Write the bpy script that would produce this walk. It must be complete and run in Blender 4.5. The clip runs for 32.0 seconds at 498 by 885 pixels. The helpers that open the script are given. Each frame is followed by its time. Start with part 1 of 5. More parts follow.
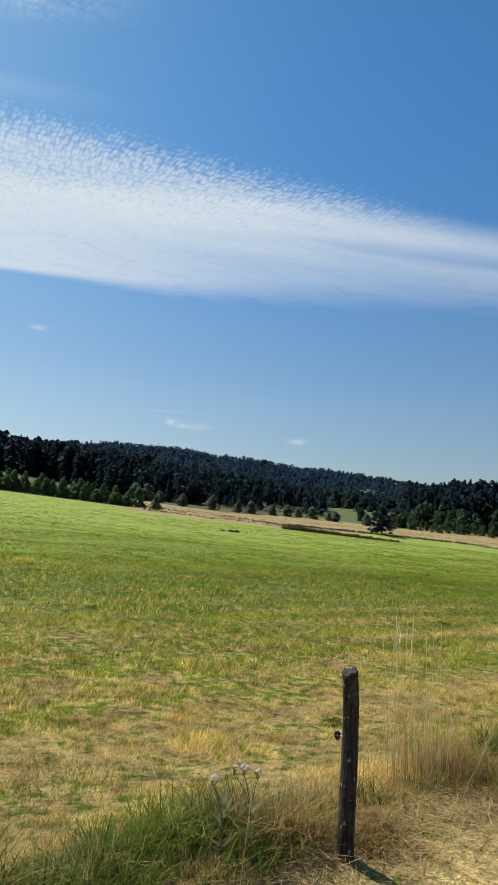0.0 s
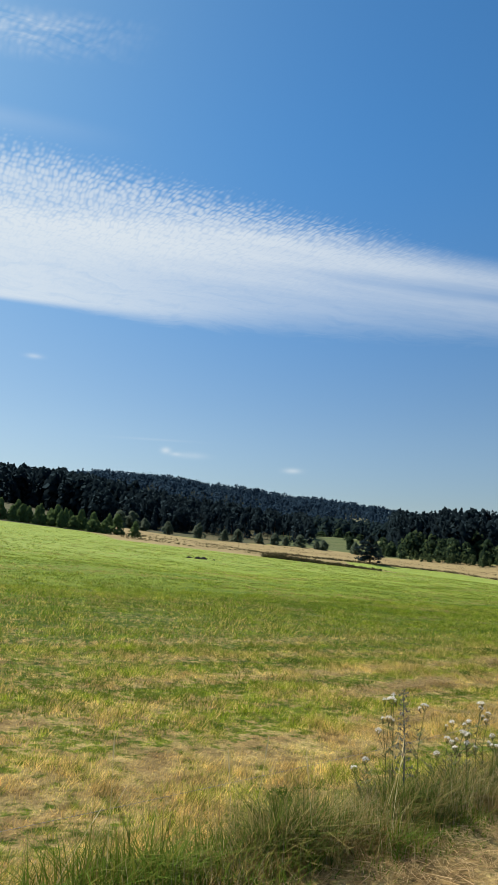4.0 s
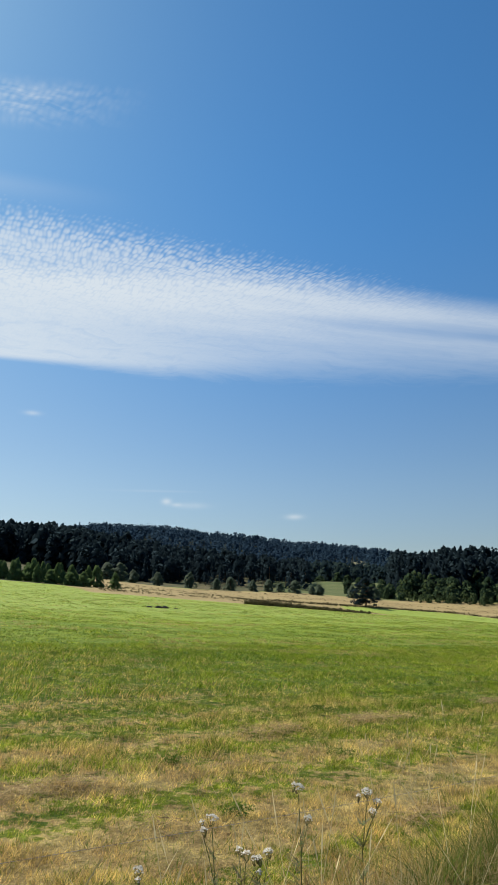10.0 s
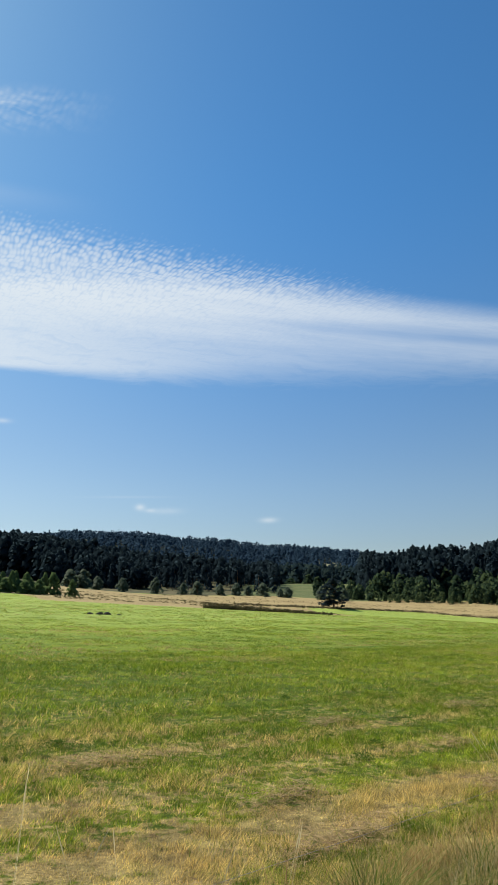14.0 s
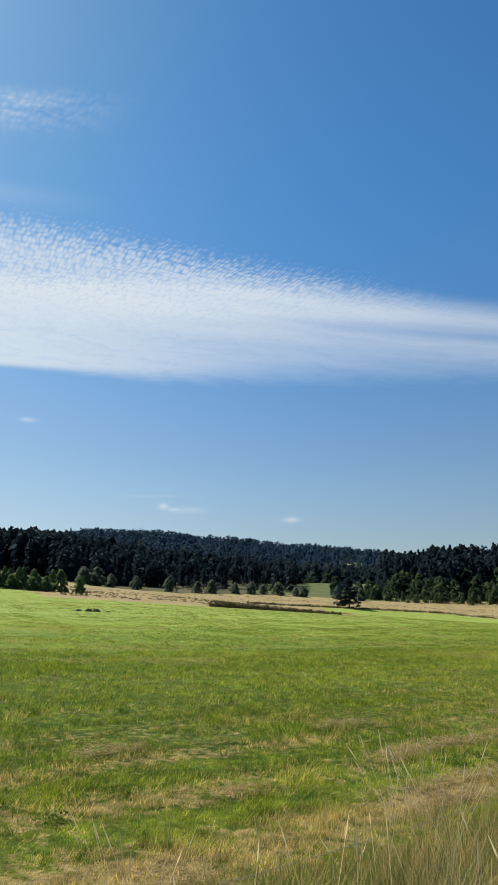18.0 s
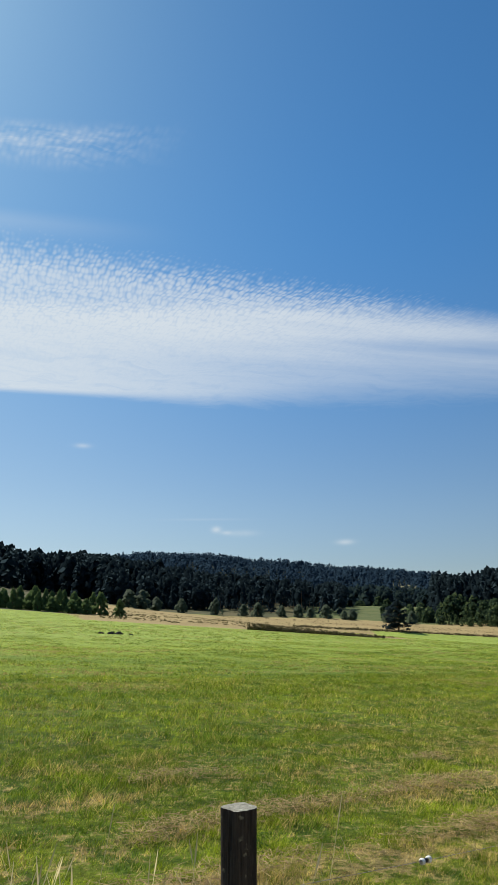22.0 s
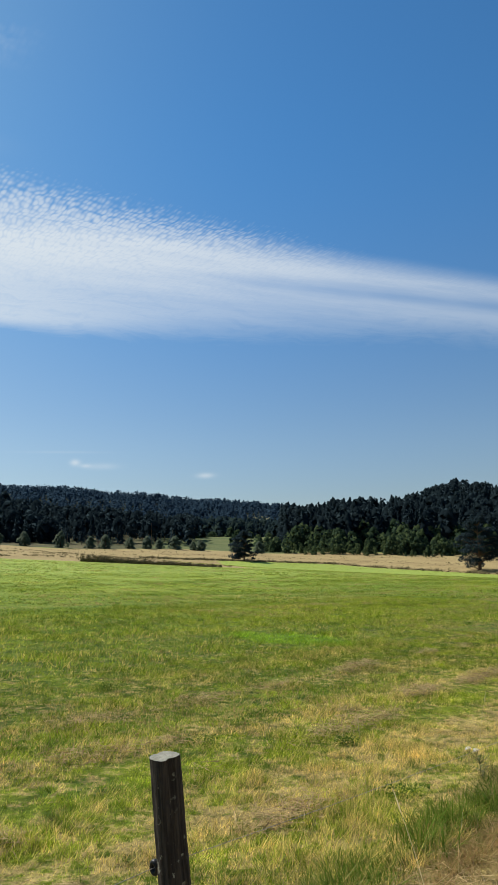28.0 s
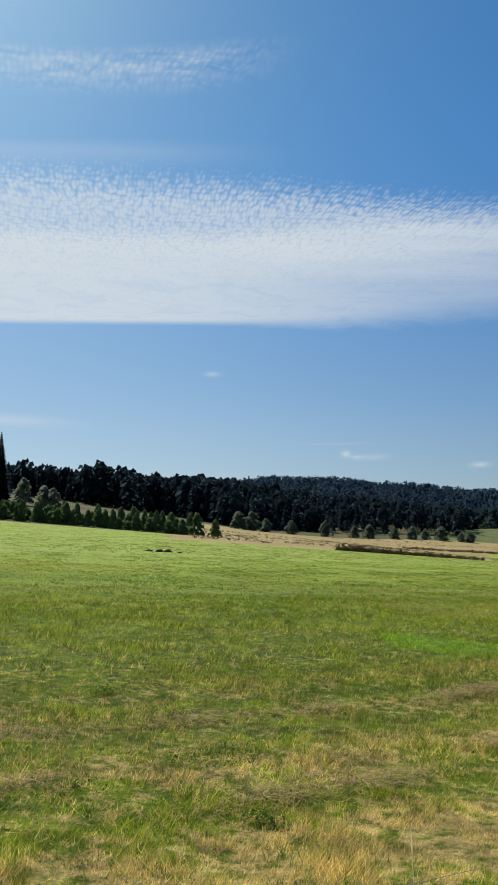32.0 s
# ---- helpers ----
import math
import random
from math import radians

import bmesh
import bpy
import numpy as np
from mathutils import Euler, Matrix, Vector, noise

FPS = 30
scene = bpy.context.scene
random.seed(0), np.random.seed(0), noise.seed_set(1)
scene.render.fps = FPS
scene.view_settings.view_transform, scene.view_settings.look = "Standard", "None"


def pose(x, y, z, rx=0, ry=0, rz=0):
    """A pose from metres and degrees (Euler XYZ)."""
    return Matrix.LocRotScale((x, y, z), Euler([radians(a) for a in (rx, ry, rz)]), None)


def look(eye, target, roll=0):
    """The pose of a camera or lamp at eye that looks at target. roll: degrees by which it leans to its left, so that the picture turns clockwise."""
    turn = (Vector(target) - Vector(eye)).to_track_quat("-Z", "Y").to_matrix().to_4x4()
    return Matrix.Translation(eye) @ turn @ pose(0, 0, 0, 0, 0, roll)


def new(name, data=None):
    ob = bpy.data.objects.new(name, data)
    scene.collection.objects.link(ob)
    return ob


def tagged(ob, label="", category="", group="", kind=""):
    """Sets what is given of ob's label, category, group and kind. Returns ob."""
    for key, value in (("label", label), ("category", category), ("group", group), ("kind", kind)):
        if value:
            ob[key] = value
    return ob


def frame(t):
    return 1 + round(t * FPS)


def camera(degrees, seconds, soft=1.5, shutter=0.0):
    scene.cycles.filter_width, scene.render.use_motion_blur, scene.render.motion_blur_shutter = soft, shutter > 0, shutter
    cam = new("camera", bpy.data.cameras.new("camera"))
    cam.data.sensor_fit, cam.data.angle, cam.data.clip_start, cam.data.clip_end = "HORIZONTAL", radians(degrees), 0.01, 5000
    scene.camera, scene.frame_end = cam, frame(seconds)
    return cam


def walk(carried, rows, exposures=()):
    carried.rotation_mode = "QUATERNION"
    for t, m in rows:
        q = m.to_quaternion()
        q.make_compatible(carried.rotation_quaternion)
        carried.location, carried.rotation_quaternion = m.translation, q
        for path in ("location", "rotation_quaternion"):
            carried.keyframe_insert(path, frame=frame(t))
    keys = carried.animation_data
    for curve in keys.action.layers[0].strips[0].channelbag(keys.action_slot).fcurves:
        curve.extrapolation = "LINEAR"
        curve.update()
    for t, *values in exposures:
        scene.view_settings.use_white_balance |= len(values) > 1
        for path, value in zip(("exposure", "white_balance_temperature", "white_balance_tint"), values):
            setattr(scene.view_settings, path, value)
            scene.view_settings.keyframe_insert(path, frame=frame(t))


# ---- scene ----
ROWS = [
    (0.0, 0.000, 0.000, 1.657, 5.87, -2.43, -16.50),
    (0.5, 0.494, 0.263, 1.629, 6.50, -2.65, -17.32),
    (1.0, 0.988, 0.525, 1.602, 6.47, -2.45, -18.66),
    (1.5, 1.490, 0.761, 1.572, 5.78, -3.11, -17.38),
    (2.0, 1.991, 0.997, 1.543, 6.99, -2.41, -15.17),
    (2.5, 2.488, 1.248, 1.517, 8.18, -2.02, -14.21),
    (3.0, 2.986, 1.498, 1.491, 8.35, -1.96, -15.44),
    (3.5, 3.479, 1.754, 1.465, 8.01, -2.54, -17.07),
    (5.5, 5.441, 2.798, 1.362, 9.59, -2.33, -16.19),
    (6.0, 5.930, 3.064, 1.336, 9.96, -2.19, -18.23),
    (6.5, 6.410, 3.337, 1.307, 9.68, -1.70, -18.80),
    (7.0, 6.890, 3.610, 1.279, 9.41, -1.33, -17.34),
    (7.5, 7.366, 3.894, 1.250, 11.03, -1.09, -16.07),
    (8.0, 7.843, 4.178, 1.222, 11.67, -1.71, -16.15),
    (8.5, 8.342, 4.444, 1.191, 11.97, -1.02, -17.52),
    (9.0, 8.840, 4.710, 1.161, 12.09, -0.51, -17.75),
    (9.5, 9.298, 4.989, 1.137, 12.03, -0.87, -15.06),
    (10.0, 9.755, 5.267, 1.113, 11.91, -0.13, -16.53),
    (10.5, 10.241, 5.563, 1.100, 11.21, 0.31, -18.06),
    (11.0, 10.728, 5.859, 1.087, 11.06, 0.90, -19.66),
    (11.5, 11.208, 6.152, 1.071, 11.98, 0.14, -17.17),
    (12.0, 11.689, 6.446, 1.054, 12.02, 0.23, -16.83),
    (12.5, 12.195, 6.710, 1.031, 11.83, 0.61, -17.12),
    (13.0, 12.700, 6.973, 1.007, 11.74, 1.61, -18.92),
    (13.5, 13.195, 7.221, 0.979, 11.36, 1.91, -19.78),
    (14.0, 13.689, 7.469, 0.950, 12.20, 1.27, -18.41),
    (14.5, 14.182, 7.721, 0.923, 13.27, 0.04, -16.33),
    (16.5, 16.087, 8.730, 0.804, 13.32, -0.73, -14.19),
    (17.0, 16.543, 8.981, 0.770, 12.50, 0.51, -13.33),
    (17.5, 17.012, 9.242, 0.751, 11.71, 1.21, -16.74),
    (18.0, 17.481, 9.502, 0.732, 12.19, 0.80, -16.65),
    (18.5, 17.920, 9.747, 0.712, 12.46, 1.14, -17.17),
    (19.0, 18.358, 9.991, 0.691, 12.46, 1.16, -17.12),
    (19.5, 18.787, 10.212, 0.668, 13.31, 1.47, -18.71),
    (20.0, 19.216, 10.433, 0.645, 13.75, 1.37, -18.64),
    (20.5, 19.660, 10.612, 0.619, 13.91, 1.42, -17.24),
    (21.0, 20.103, 10.790, 0.593, 13.90, 0.67, -15.31),
    (21.5, 20.496, 10.991, 0.571, 14.52, 0.80, -13.55),
    (22.0, 20.888, 11.192, 0.550, 14.02, 0.82, -12.48),
    (22.5, 21.286, 11.407, 0.530, 12.00, 0.83, -13.19),
    (23.0, 21.684, 11.622, 0.511, 11.09, 0.65, -14.70),
    (23.5, 22.104, 11.863, 0.494, 11.24, 0.69, -15.57),
    (24.0, 22.525, 12.104, 0.476, 11.50, 1.01, -15.88),
    (24.5, 22.941, 12.346, 0.450, 11.74, 1.72, -13.32),
    (25.0, 23.357, 12.588, 0.424, 11.43, 1.05, -16.97),
    (25.5, 23.780, 12.823, 0.394, 10.21, 0.95, -19.08),
    (26.0, 24.202, 13.059, 0.364, 8.96, 2.01, -19.86),
    (26.5, 24.652, 13.311, 0.344, 8.17, 2.76, -20.75),
    (28.5, 26.413, 14.323, 0.271, 8.50, 1.77, -24.66),
    (29.0, 26.847, 14.557, 0.249, 4.84, 2.05, -26.75),
    (29.5, 27.283, 14.744, 0.221, 3.25, 2.82, -29.56),
    (29.7, 27.457, 14.819, 0.210, 3.69, 3.40, -30.77),
    (30.0, 27.719, 14.932, 0.193, 4.66, 3.76, -25.46),
    (30.3, 27.989, 15.033, 0.178, 5.00, 3.92, -21.16),
    (30.5, 28.169, 15.101, 0.169, 5.22, 4.03, -23.66),
    (30.6, 28.259, 15.135, 0.164, 5.27, 4.44, -26.24),
    (30.9, 28.529, 15.236, 0.150, 6.63, 2.73, -21.47),
    (31.0, 28.619, 15.270, 0.145, 7.08, 2.17, -17.07),
    (31.2, 28.788, 15.358, 0.141, 7.41, 1.53, -7.14),
    (31.5, 29.041, 15.491, 0.133, 7.90, 0.58, -4.74),
    (32.0, 29.464, 15.712, 0.121, 8.22, 0.38, -2.28),
]
LENS = 37.87
EXPOSURE = 0.55
EXPOSURE_STEPS = ((0.0, -0.02), (2.0, 0.02), (8.0, 0.04), (10.0, 0.01), (12.0, 0.03), (13.0, -0.01), (14.0, 0.08), (17.0, 0.03), (18.0, 0.02), (20.0, 0.07), (21.0, 0.05), (22.0, -0.05), (24.0, 0.03), (26.0, 0.0), (28.5, 0.0), (29.0, 0.06), (29.7, 0.25), (30.6, 0.23), (31.05, 0.22), (31.4, -0.07), (32.0, -0.14))
SKY_STRENGTH, SKY_DUST, SUN_STRENGTH, CLOUD = 0.08, 0.8, 4.7, (6.6, 7.05, 7.25)
AIR_RIM = (0.86, 0.9, 0.96)
AIR_LOW, AIR_LOW_AWAY, AIR_HIGH, AIR_SUNWARD = (0.705, 0.71, 0.705), (0.6, 0.632, 0.668), (0.375, 0.83, 1.1), (0.67, 0.97, 1.02)
GREEN_A, GREEN_B, GREEN_FAR = (0.22, 0.282, 0.018), (0.09, 0.166, 0.011), (0.205, 0.262, 0.052)
STRAW_A, STRAW_B, STRAW_FAR, STRAW_LATE, STRAW_END = (0.55, 0.425, 0.165), (0.43, 0.295, 0.115), (0.43, 0.36, 0.09), (0.41, 0.325, 0.12), (0.43, 0.335, 0.12)
DEAD = (0.2, 0.125, 0.05)
HAY_A, HAY_B, MEADOW_A, MEADOW_B = (0.33, 0.255, 0.115), (0.27, 0.2, 0.09), (0.078, 0.104, 0.034), (0.12, 0.135, 0.05)
cam = camera(LENS, 32.0)
walk(cam, [(t, pose(x, y, z, 90 + pitch, roll, yaw)) for t, x, y, z, pitch, roll, yaw in ROWS], [(t, EXPOSURE + e) for t, e in EXPOSURE_STEPS])


# ---- node arithmetic ----
class Val:
    """A float socket that takes part in arithmetic."""

    def __init__(self, tree, socket):
        self.tree, self.socket = tree, socket

    def op(self, kind, *others, clamp=False):
        n = self.tree.nodes.new("ShaderNodeMath")
        n.operation, n.use_clamp = kind, clamp
        for i, o in enumerate((self, *others)):
            if isinstance(o, Val):
                self.tree.links.new(o.socket, n.inputs[i])
            else:
                n.inputs[i].default_value = o
        return Val(self.tree, n.outputs[0])

    def __add__(self, o):
        return self.op("ADD", o)

    def __radd__(self, o):
        return self.op("ADD", o)

    def __sub__(self, o):
        return self.op("SUBTRACT", o)

    def __rsub__(self, o):
        return (self * -1.0) + o

    def __mul__(self, o):
        return self.op("MULTIPLY", o)

    def __rmul__(self, o):
        return self.op("MULTIPLY", o)

    def __truediv__(self, o):
        return self.op("DIVIDE", o)

    def most(self, o):
        return self.op("MAXIMUM", o)

    def least(self, o):
        return self.op("MINIMUM", o)

    def clip(self):
        return self.op("ADD", 0.0, clamp=True)

    def decay(self):
        """e to the power of minus this."""
        return (self * -1.0).op("EXPONENT")

    def ramp(self, a, b, lo=0.0, hi=1.0):
        n = self.tree.nodes.new("ShaderNodeMapRange")
        n.interpolation_type = "SMOOTHSTEP"
        self.tree.links.new(self.socket, n.inputs["Value"])
        for key, v in (("From Min", a), ("From Max", b), ("To Min", lo), ("To Max", hi)):
            n.inputs[key].default_value = v
        return Val(self.tree, n.outputs["Result"])


def split(tree, socket):
    n = tree.nodes.new("ShaderNodeSeparateXYZ")
    tree.links.new(socket, n.inputs[0])
    return [Val(tree, o) for o in n.outputs]


def join(tree, *vals):
    n = tree.nodes.new("ShaderNodeCombineXYZ")
    for i, v in enumerate(vals):
        if isinstance(v, Val):
            tree.links.new(v.socket, n.inputs[i])
        else:
            n.inputs[i].default_value = v
    return n.outputs[0]


def noise_of(tree, vector, scale, detail=3.0, rough=0.55):
    n = tree.nodes.new("ShaderNodeTexNoise")
    tree.links.new(vector, n.inputs["Vector"])
    n.inputs["Scale"].default_value, n.inputs["Detail"].default_value, n.inputs["Roughness"].default_value = scale, detail, rough
    return Val(tree, n.outputs["Fac"])


def mix(tree, fac, a, b, kind="MIX"):
    n = tree.nodes.new("ShaderNodeMix")
    n.data_type, n.blend_type = "RGBA", kind
    for key, v in ((0, fac), (6, a), (7, b)):
        if isinstance(v, Val):
            tree.links.new(v.socket, n.inputs[key])
        elif isinstance(v, bpy.types.NodeSocket):
            tree.links.new(v, n.inputs[key])
        elif isinstance(v, tuple):
            n.inputs[key].default_value = (*v, 1.0)
        else:
            n.inputs[key].default_value = v
    return n.outputs[2]


# ---- sky and sun ----
SUN_AZ, SUN_EL = radians(-30), radians(48)
world = bpy.data.worlds.new("sky")
scene.world = world
world.use_nodes = True
wt = world.node_tree
wt.nodes.clear()
sky = wt.nodes.new("ShaderNodeTexSky")
sky.sky_type, sky.sun_disc = "NISHITA", False
sky.sun_elevation, sky.sun_rotation = SUN_EL, SUN_AZ
sky.altitude, sky.air_density, sky.dust_density, sky.ozone_density = 900, 1.0, SKY_DUST, 1.0
way = wt.nodes.new("ShaderNodeTexCoord").outputs["Generated"]
wx, wy, wz = split(wt, way)
up = wz.most(0.03)
px, py = wx / up, wy / up
# a sheet of rippled high cloud: its near edge breaks into rows of small puffs, its far edge is straight
def cells_of(tree, vector, scale, rand=0.8):
    n = tree.nodes.new("ShaderNodeTexVoronoi")
    n.feature = "SMOOTH_F1"
    tree.links.new(vector, n.inputs["Vector"])
    n.inputs["Scale"].default_value, n.inputs["Randomness"].default_value, n.inputs["Smoothness"].default_value = scale, rand, 0.6
    return Val(tree, n.outputs["Distance"])


veil = noise_of(wt, join(wt, px * 1.1, py * 6.0, 3.0), 1.0, 5.0, 0.6)
warp = noise_of(wt, join(wt, px * 2.5, py * 2.5, 1.0), 1.0, 3.0, 0.6)
fibre = noise_of(wt, join(wt, px * 6.0 + warp * 4.0, py * 15.0 + warp * 8.0, 7.0), 1.0, 4.0, 0.55)
puffs = 1.0 - cells_of(wt, join(wt, px * 80.0 + py * 18.0 + warp * 8.0, py * 34.0 - px * 4.0 + warp * 6.0, 0.0), 1.0, 0.55) * 1.5
near_line = px.least(1.5).most(-3.0) * 0.125 + 1.82
near_edge = py - near_line + (warp - 0.5) * 0.05 + (puffs - 0.9) * 0.08
dense_edge = py - 2.2 + px.least(0.8).most(0.0) * 0.19 + (warp - 0.5) * 0.06
body = near_edge.ramp(-0.06, 0.2) * px.ramp(0.7, 1.6, 0.62, 0.14) + dense_edge.ramp(-0.07, 0.12) * px.ramp(0.7, 1.6, 0.36, 0.8)
ripple = (puffs.ramp(-0.4, 0.6) - 0.72) * dense_edge.ramp(-0.1, 0.35, 0.52, 0.18) * px.ramp(0.6, 1.5, 1.0, 0.1) * py.ramp(2.3, 3.0, 1.0, 0.3)
far_line = ((px - 0.5).most(0.0) * -0.3 + 3.2).most(2.68)
far_edge = far_line + px.ramp(-0.2, 1.4, 0.0, 0.2) - py + (fibre - 0.5) * px.ramp(-0.2, 1.2, 0.04, 0.35)
soft = px.ramp(-0.2, 1.4, 0.1, 0.5)
sheet = (body + ripple * near_edge.ramp(-0.06, 0.1)).clip() * (far_edge / soft).ramp(-0.1, 1.0)
thin = 1.0 - py.ramp(2.3, 2.75) * px.ramp(-0.6, 1.2, 0.06, 0.45)
gap = (py - 2.33 - (1.75 - px) * 0.06) / 0.075
rift = 1.0 - (gap * gap).decay() * px.ramp(0.4, 1.7, 0.0, 0.5)
streak = 1.0 - (veil.ramp(0.4, 0.62) * px.ramp(0.0, 1.4, 0.03, 0.2))
wisps = 1.0 - (fibre.ramp(0.45, 0.7) * py.ramp(2.3, 2.8, 0.02, 0.16))
sheet = sheet * thin * streak * rift * wisps * px.ramp(0.0, 2.6, 0.93, 0.45) * px.ramp(-6.0, -3.0)
# a second, smaller patch nearer overhead, and a faint veil above the sheet
level = py + px * 0.22 + px * px * 0.43
patch = (level - 1.3).ramp(0.0, 0.06) * (1.5 - level).ramp(0.0, 0.12) * (0.2 - px).ramp(0.0, 0.3) * (px + 1.3).ramp(0.0, 0.5)
patch = patch * ((puffs - 0.25) * 0.45 + (fibre - 0.33) * 1.4).clip() * 0.68
veil_top = (py - 1.66).ramp(0.0, 0.08) * (1.84 - py).ramp(0.0, 0.12) * (0.25 - px).ramp(0.0, 0.6) * 0.16


def puff(az, el, wide, high, strength):
    """A small far cloud at a bearing and height in degrees."""
    a, e = radians(az), radians(el)
    right = wx * math.cos(a) - wy * math.sin(a)
    lift = wz * math.cos(e) - (wx * math.sin(a) + wy * math.cos(a)) * math.sin(e)
    front = (wx * math.sin(a) + wy * math.cos(a)).ramp(0.2, 0.4)
    q = (right / wide) * (right / wide) + (lift / high) * (lift / high)
    grain = noise_of(wt, way, 60.0, 3.0)
    return q.decay() * strength * front * (grain + 0.5).clip()


cover = (sheet * 0.92 + patch + veil_top + puff(10.0, 7.2, 0.006, 0.004, 0.5) + puff(10.8, 6.95, 0.007, 0.0025, 0.3) + puff(20.1, 6.05, 0.011, 0.0034, 0.42) + puff(9.0, 8.0, 0.05, 0.0016, 0.1) + puff(-0.6, 13.6, 0.01, 0.003, 0.35) + puff(12.0, 6.9, 0.02, 0.004, 0.22) + puff(-16.5, 9.6, 0.07, 0.007, 0.3)).clip()
# clean dry summer air: a deep, slightly greenish blue
high = mix(wt, wx.ramp(-0.35, 0.45), AIR_SUNWARD, AIR_HIGH)
air = mix(wt, 1.0, sky.outputs["Color"], mix(wt, wz.ramp(0.0, 0.55), mix(wt, wx.ramp(-0.1, 0.6), AIR_LOW, AIR_LOW_AWAY), high), "MULTIPLY")
air = mix(wt, 1.0, air, mix(wt, wz.ramp(0.03, 0.16), AIR_RIM, (1.0, 1.0, 1.0)), "MULTIPLY")
paint = mix(wt, cover, air, CLOUD)
back = wt.nodes.new("ShaderNodeBackground")
back.inputs["Strength"].default_value = SKY_STRENGTH
wt.links.new(paint, back.inputs["Color"])
wt.links.new(back.outputs[0], wt.nodes.new("ShaderNodeOutputWorld").inputs[0])

sun = new("sun", bpy.data.lights.new("sun", "SUN"))
sun.data.energy, sun.data.angle, sun.data.color = SUN_STRENGTH, radians(0.6), (1.0, 0.95, 0.86)
sun.matrix_world = look((math.sin(SUN_AZ) * math.cos(SUN_EL) * 50, math.cos(SUN_AZ) * math.cos(SUN_EL) * 50, math.sin(SUN_EL) * 50), (0, 0, 0))

# ---- the lie of the land ----
# the fence runs along U from its first post at O; V points into the field
O, U, V = np.array((1.6, 3.4)), np.array((0.8925, 0.451)), np.array((-0.451, 0.8925))


def smooth(a, b, x):
    t = np.clip((x - a) / (b - a), 0, 1)
    return t * t * (3 - 2 * t)


# height of the near wooded ridge and of the far one, by bearing
NEAR_AZ, NEAR_Z = (-60, -20, -9, 2, 6, 10, 12, 14, 19, 22, 26, 29, 33, 36, 40, 47, 52, 60, 90), (12, 25, 27, 27, 21, 15, 11, 9, 8.5, 10.5, 9.5, 6, 10, 13, 20, 19, 13, 6, -10)
FAR_AZ, FAR_Z = (-60, -20, 2, 6, 10, 15, 20, 22, 24, 26, 29, 30.5, 33, 45, 60, 90), (60, 70, 84, 88, 84, 75, 65, 62, 58, 54, 47.5, 39, 36, 30, 20, 0)


def terrain(x, y):
    """Height of the ground: a field that falls gently along the fence, a shallow valley and wooded ridges."""
    x, y = np.asarray(x, float), np.asarray(y, float)
    dx, dy = x - 15, y - 9
    r, az = np.hypot(dx, dy), np.degrees(np.arctan2(dx, dy))
    yy = np.clip(y, 0, 250)
    lift = (1.3e-4 * yy * yy + 0.05 * np.clip(y - 250, 0, 150)) * np.clip(1.2 - 0.008 * x, -0.1, 1.8)
    rise = 0.095 * np.clip(0.5 * x + 0.87 * y - 250, 0, 200) * smooth(30, 120, x)
    base = -0.0524 * np.clip(x, -200, 300) + lift + rise
    near = np.interp(az, NEAR_AZ, NEAR_Z, left=0, right=0)
    far = np.interp(az, FAR_AZ, FAR_Z, left=0, right=0)
    z = base + (near - base) * smooth(345, 510, r)
    z = z + (far - near) * smooth(620, 1050, r)
    across = (x - O[0]) * V[0] + (y - O[1]) * V[1]
    along = (x - O[0]) * U[0] + (y - O[1]) * U[1]
    bank = (0.23 - 0.1 * smooth(3, 8, along) - 0.06 * smooth(26, 31, along)) * np.exp(-((across - 0.2) / 0.85) ** 2) * smooth(60, 40, r)
    dip = 0.11 * smooth(24, 36, along) * smooth(0.4, 2.5, across) * smooth(90, 50, r)
    return z + bank - dip - far * 0.5 * smooth(1150, 2500, r)


def at(u, v):
    """The point on the ground at u along the fence and v into the field."""
    x, y = O + u * U + v * V
    return float(x), float(y), float(terrain(x, y))


# ---- materials ----
def material(name):
    m = bpy.data.materials.new(name)
    m.use_nodes = True
    t = m.node_tree
    t.nodes.clear()
    return m, t


def finish(t, colour, rough=0.8, metal=0.0, through_light=0.0, bump=None, bump_far=0.01, spec=0.3):
    s = t.nodes.new("ShaderNodeBsdfPrincipled")
    if isinstance(colour, tuple):
        s.inputs["Base Color"].default_value = (*colour, 1)
    else:
        t.links.new(colour, s.inputs["Base Color"])
    if isinstance(rough, Val):
        t.links.new(rough.socket, s.inputs["Roughness"])
    else:
        s.inputs["Roughness"].default_value = rough
    s.inputs["Metallic"].default_value = metal
    s.inputs["Specular IOR Level"].default_value = spec
    end = s.outputs[0]
    if bump is not None:
        b = t.nodes.new("ShaderNodeBump")
        b.inputs["Distance"].default_value = bump_far
        t.links.new(bump.socket, b.inputs["Height"])
        t.links.new(b.outputs[0], s.inputs["Normal"])
    if through_light:
        tr = t.nodes.new("ShaderNodeBsdfTranslucent")
        if isinstance(colour, tuple):
            tr.inputs[0].default_value = (*colour, 1)
        else:
            t.links.new(colour, tr.inputs[0])
        mx = t.nodes.new("ShaderNodeMixShader")
        mx.inputs[0].default_value = through_light
        t.links.new(end, mx.inputs[1])
        t.links.new(tr.outputs[0], mx.inputs[2])
        end = mx.outputs[0]
    t.links.new(end, t.nodes.new("ShaderNodeOutputMaterial").inputs[0])


def place_of(t):
    return t.nodes.new("ShaderNodeNewGeometry").outputs["Position"]


def island(t):
    return Val(t, t.nodes.new("ShaderNodeNewGeometry").outputs["Random Per Island"])


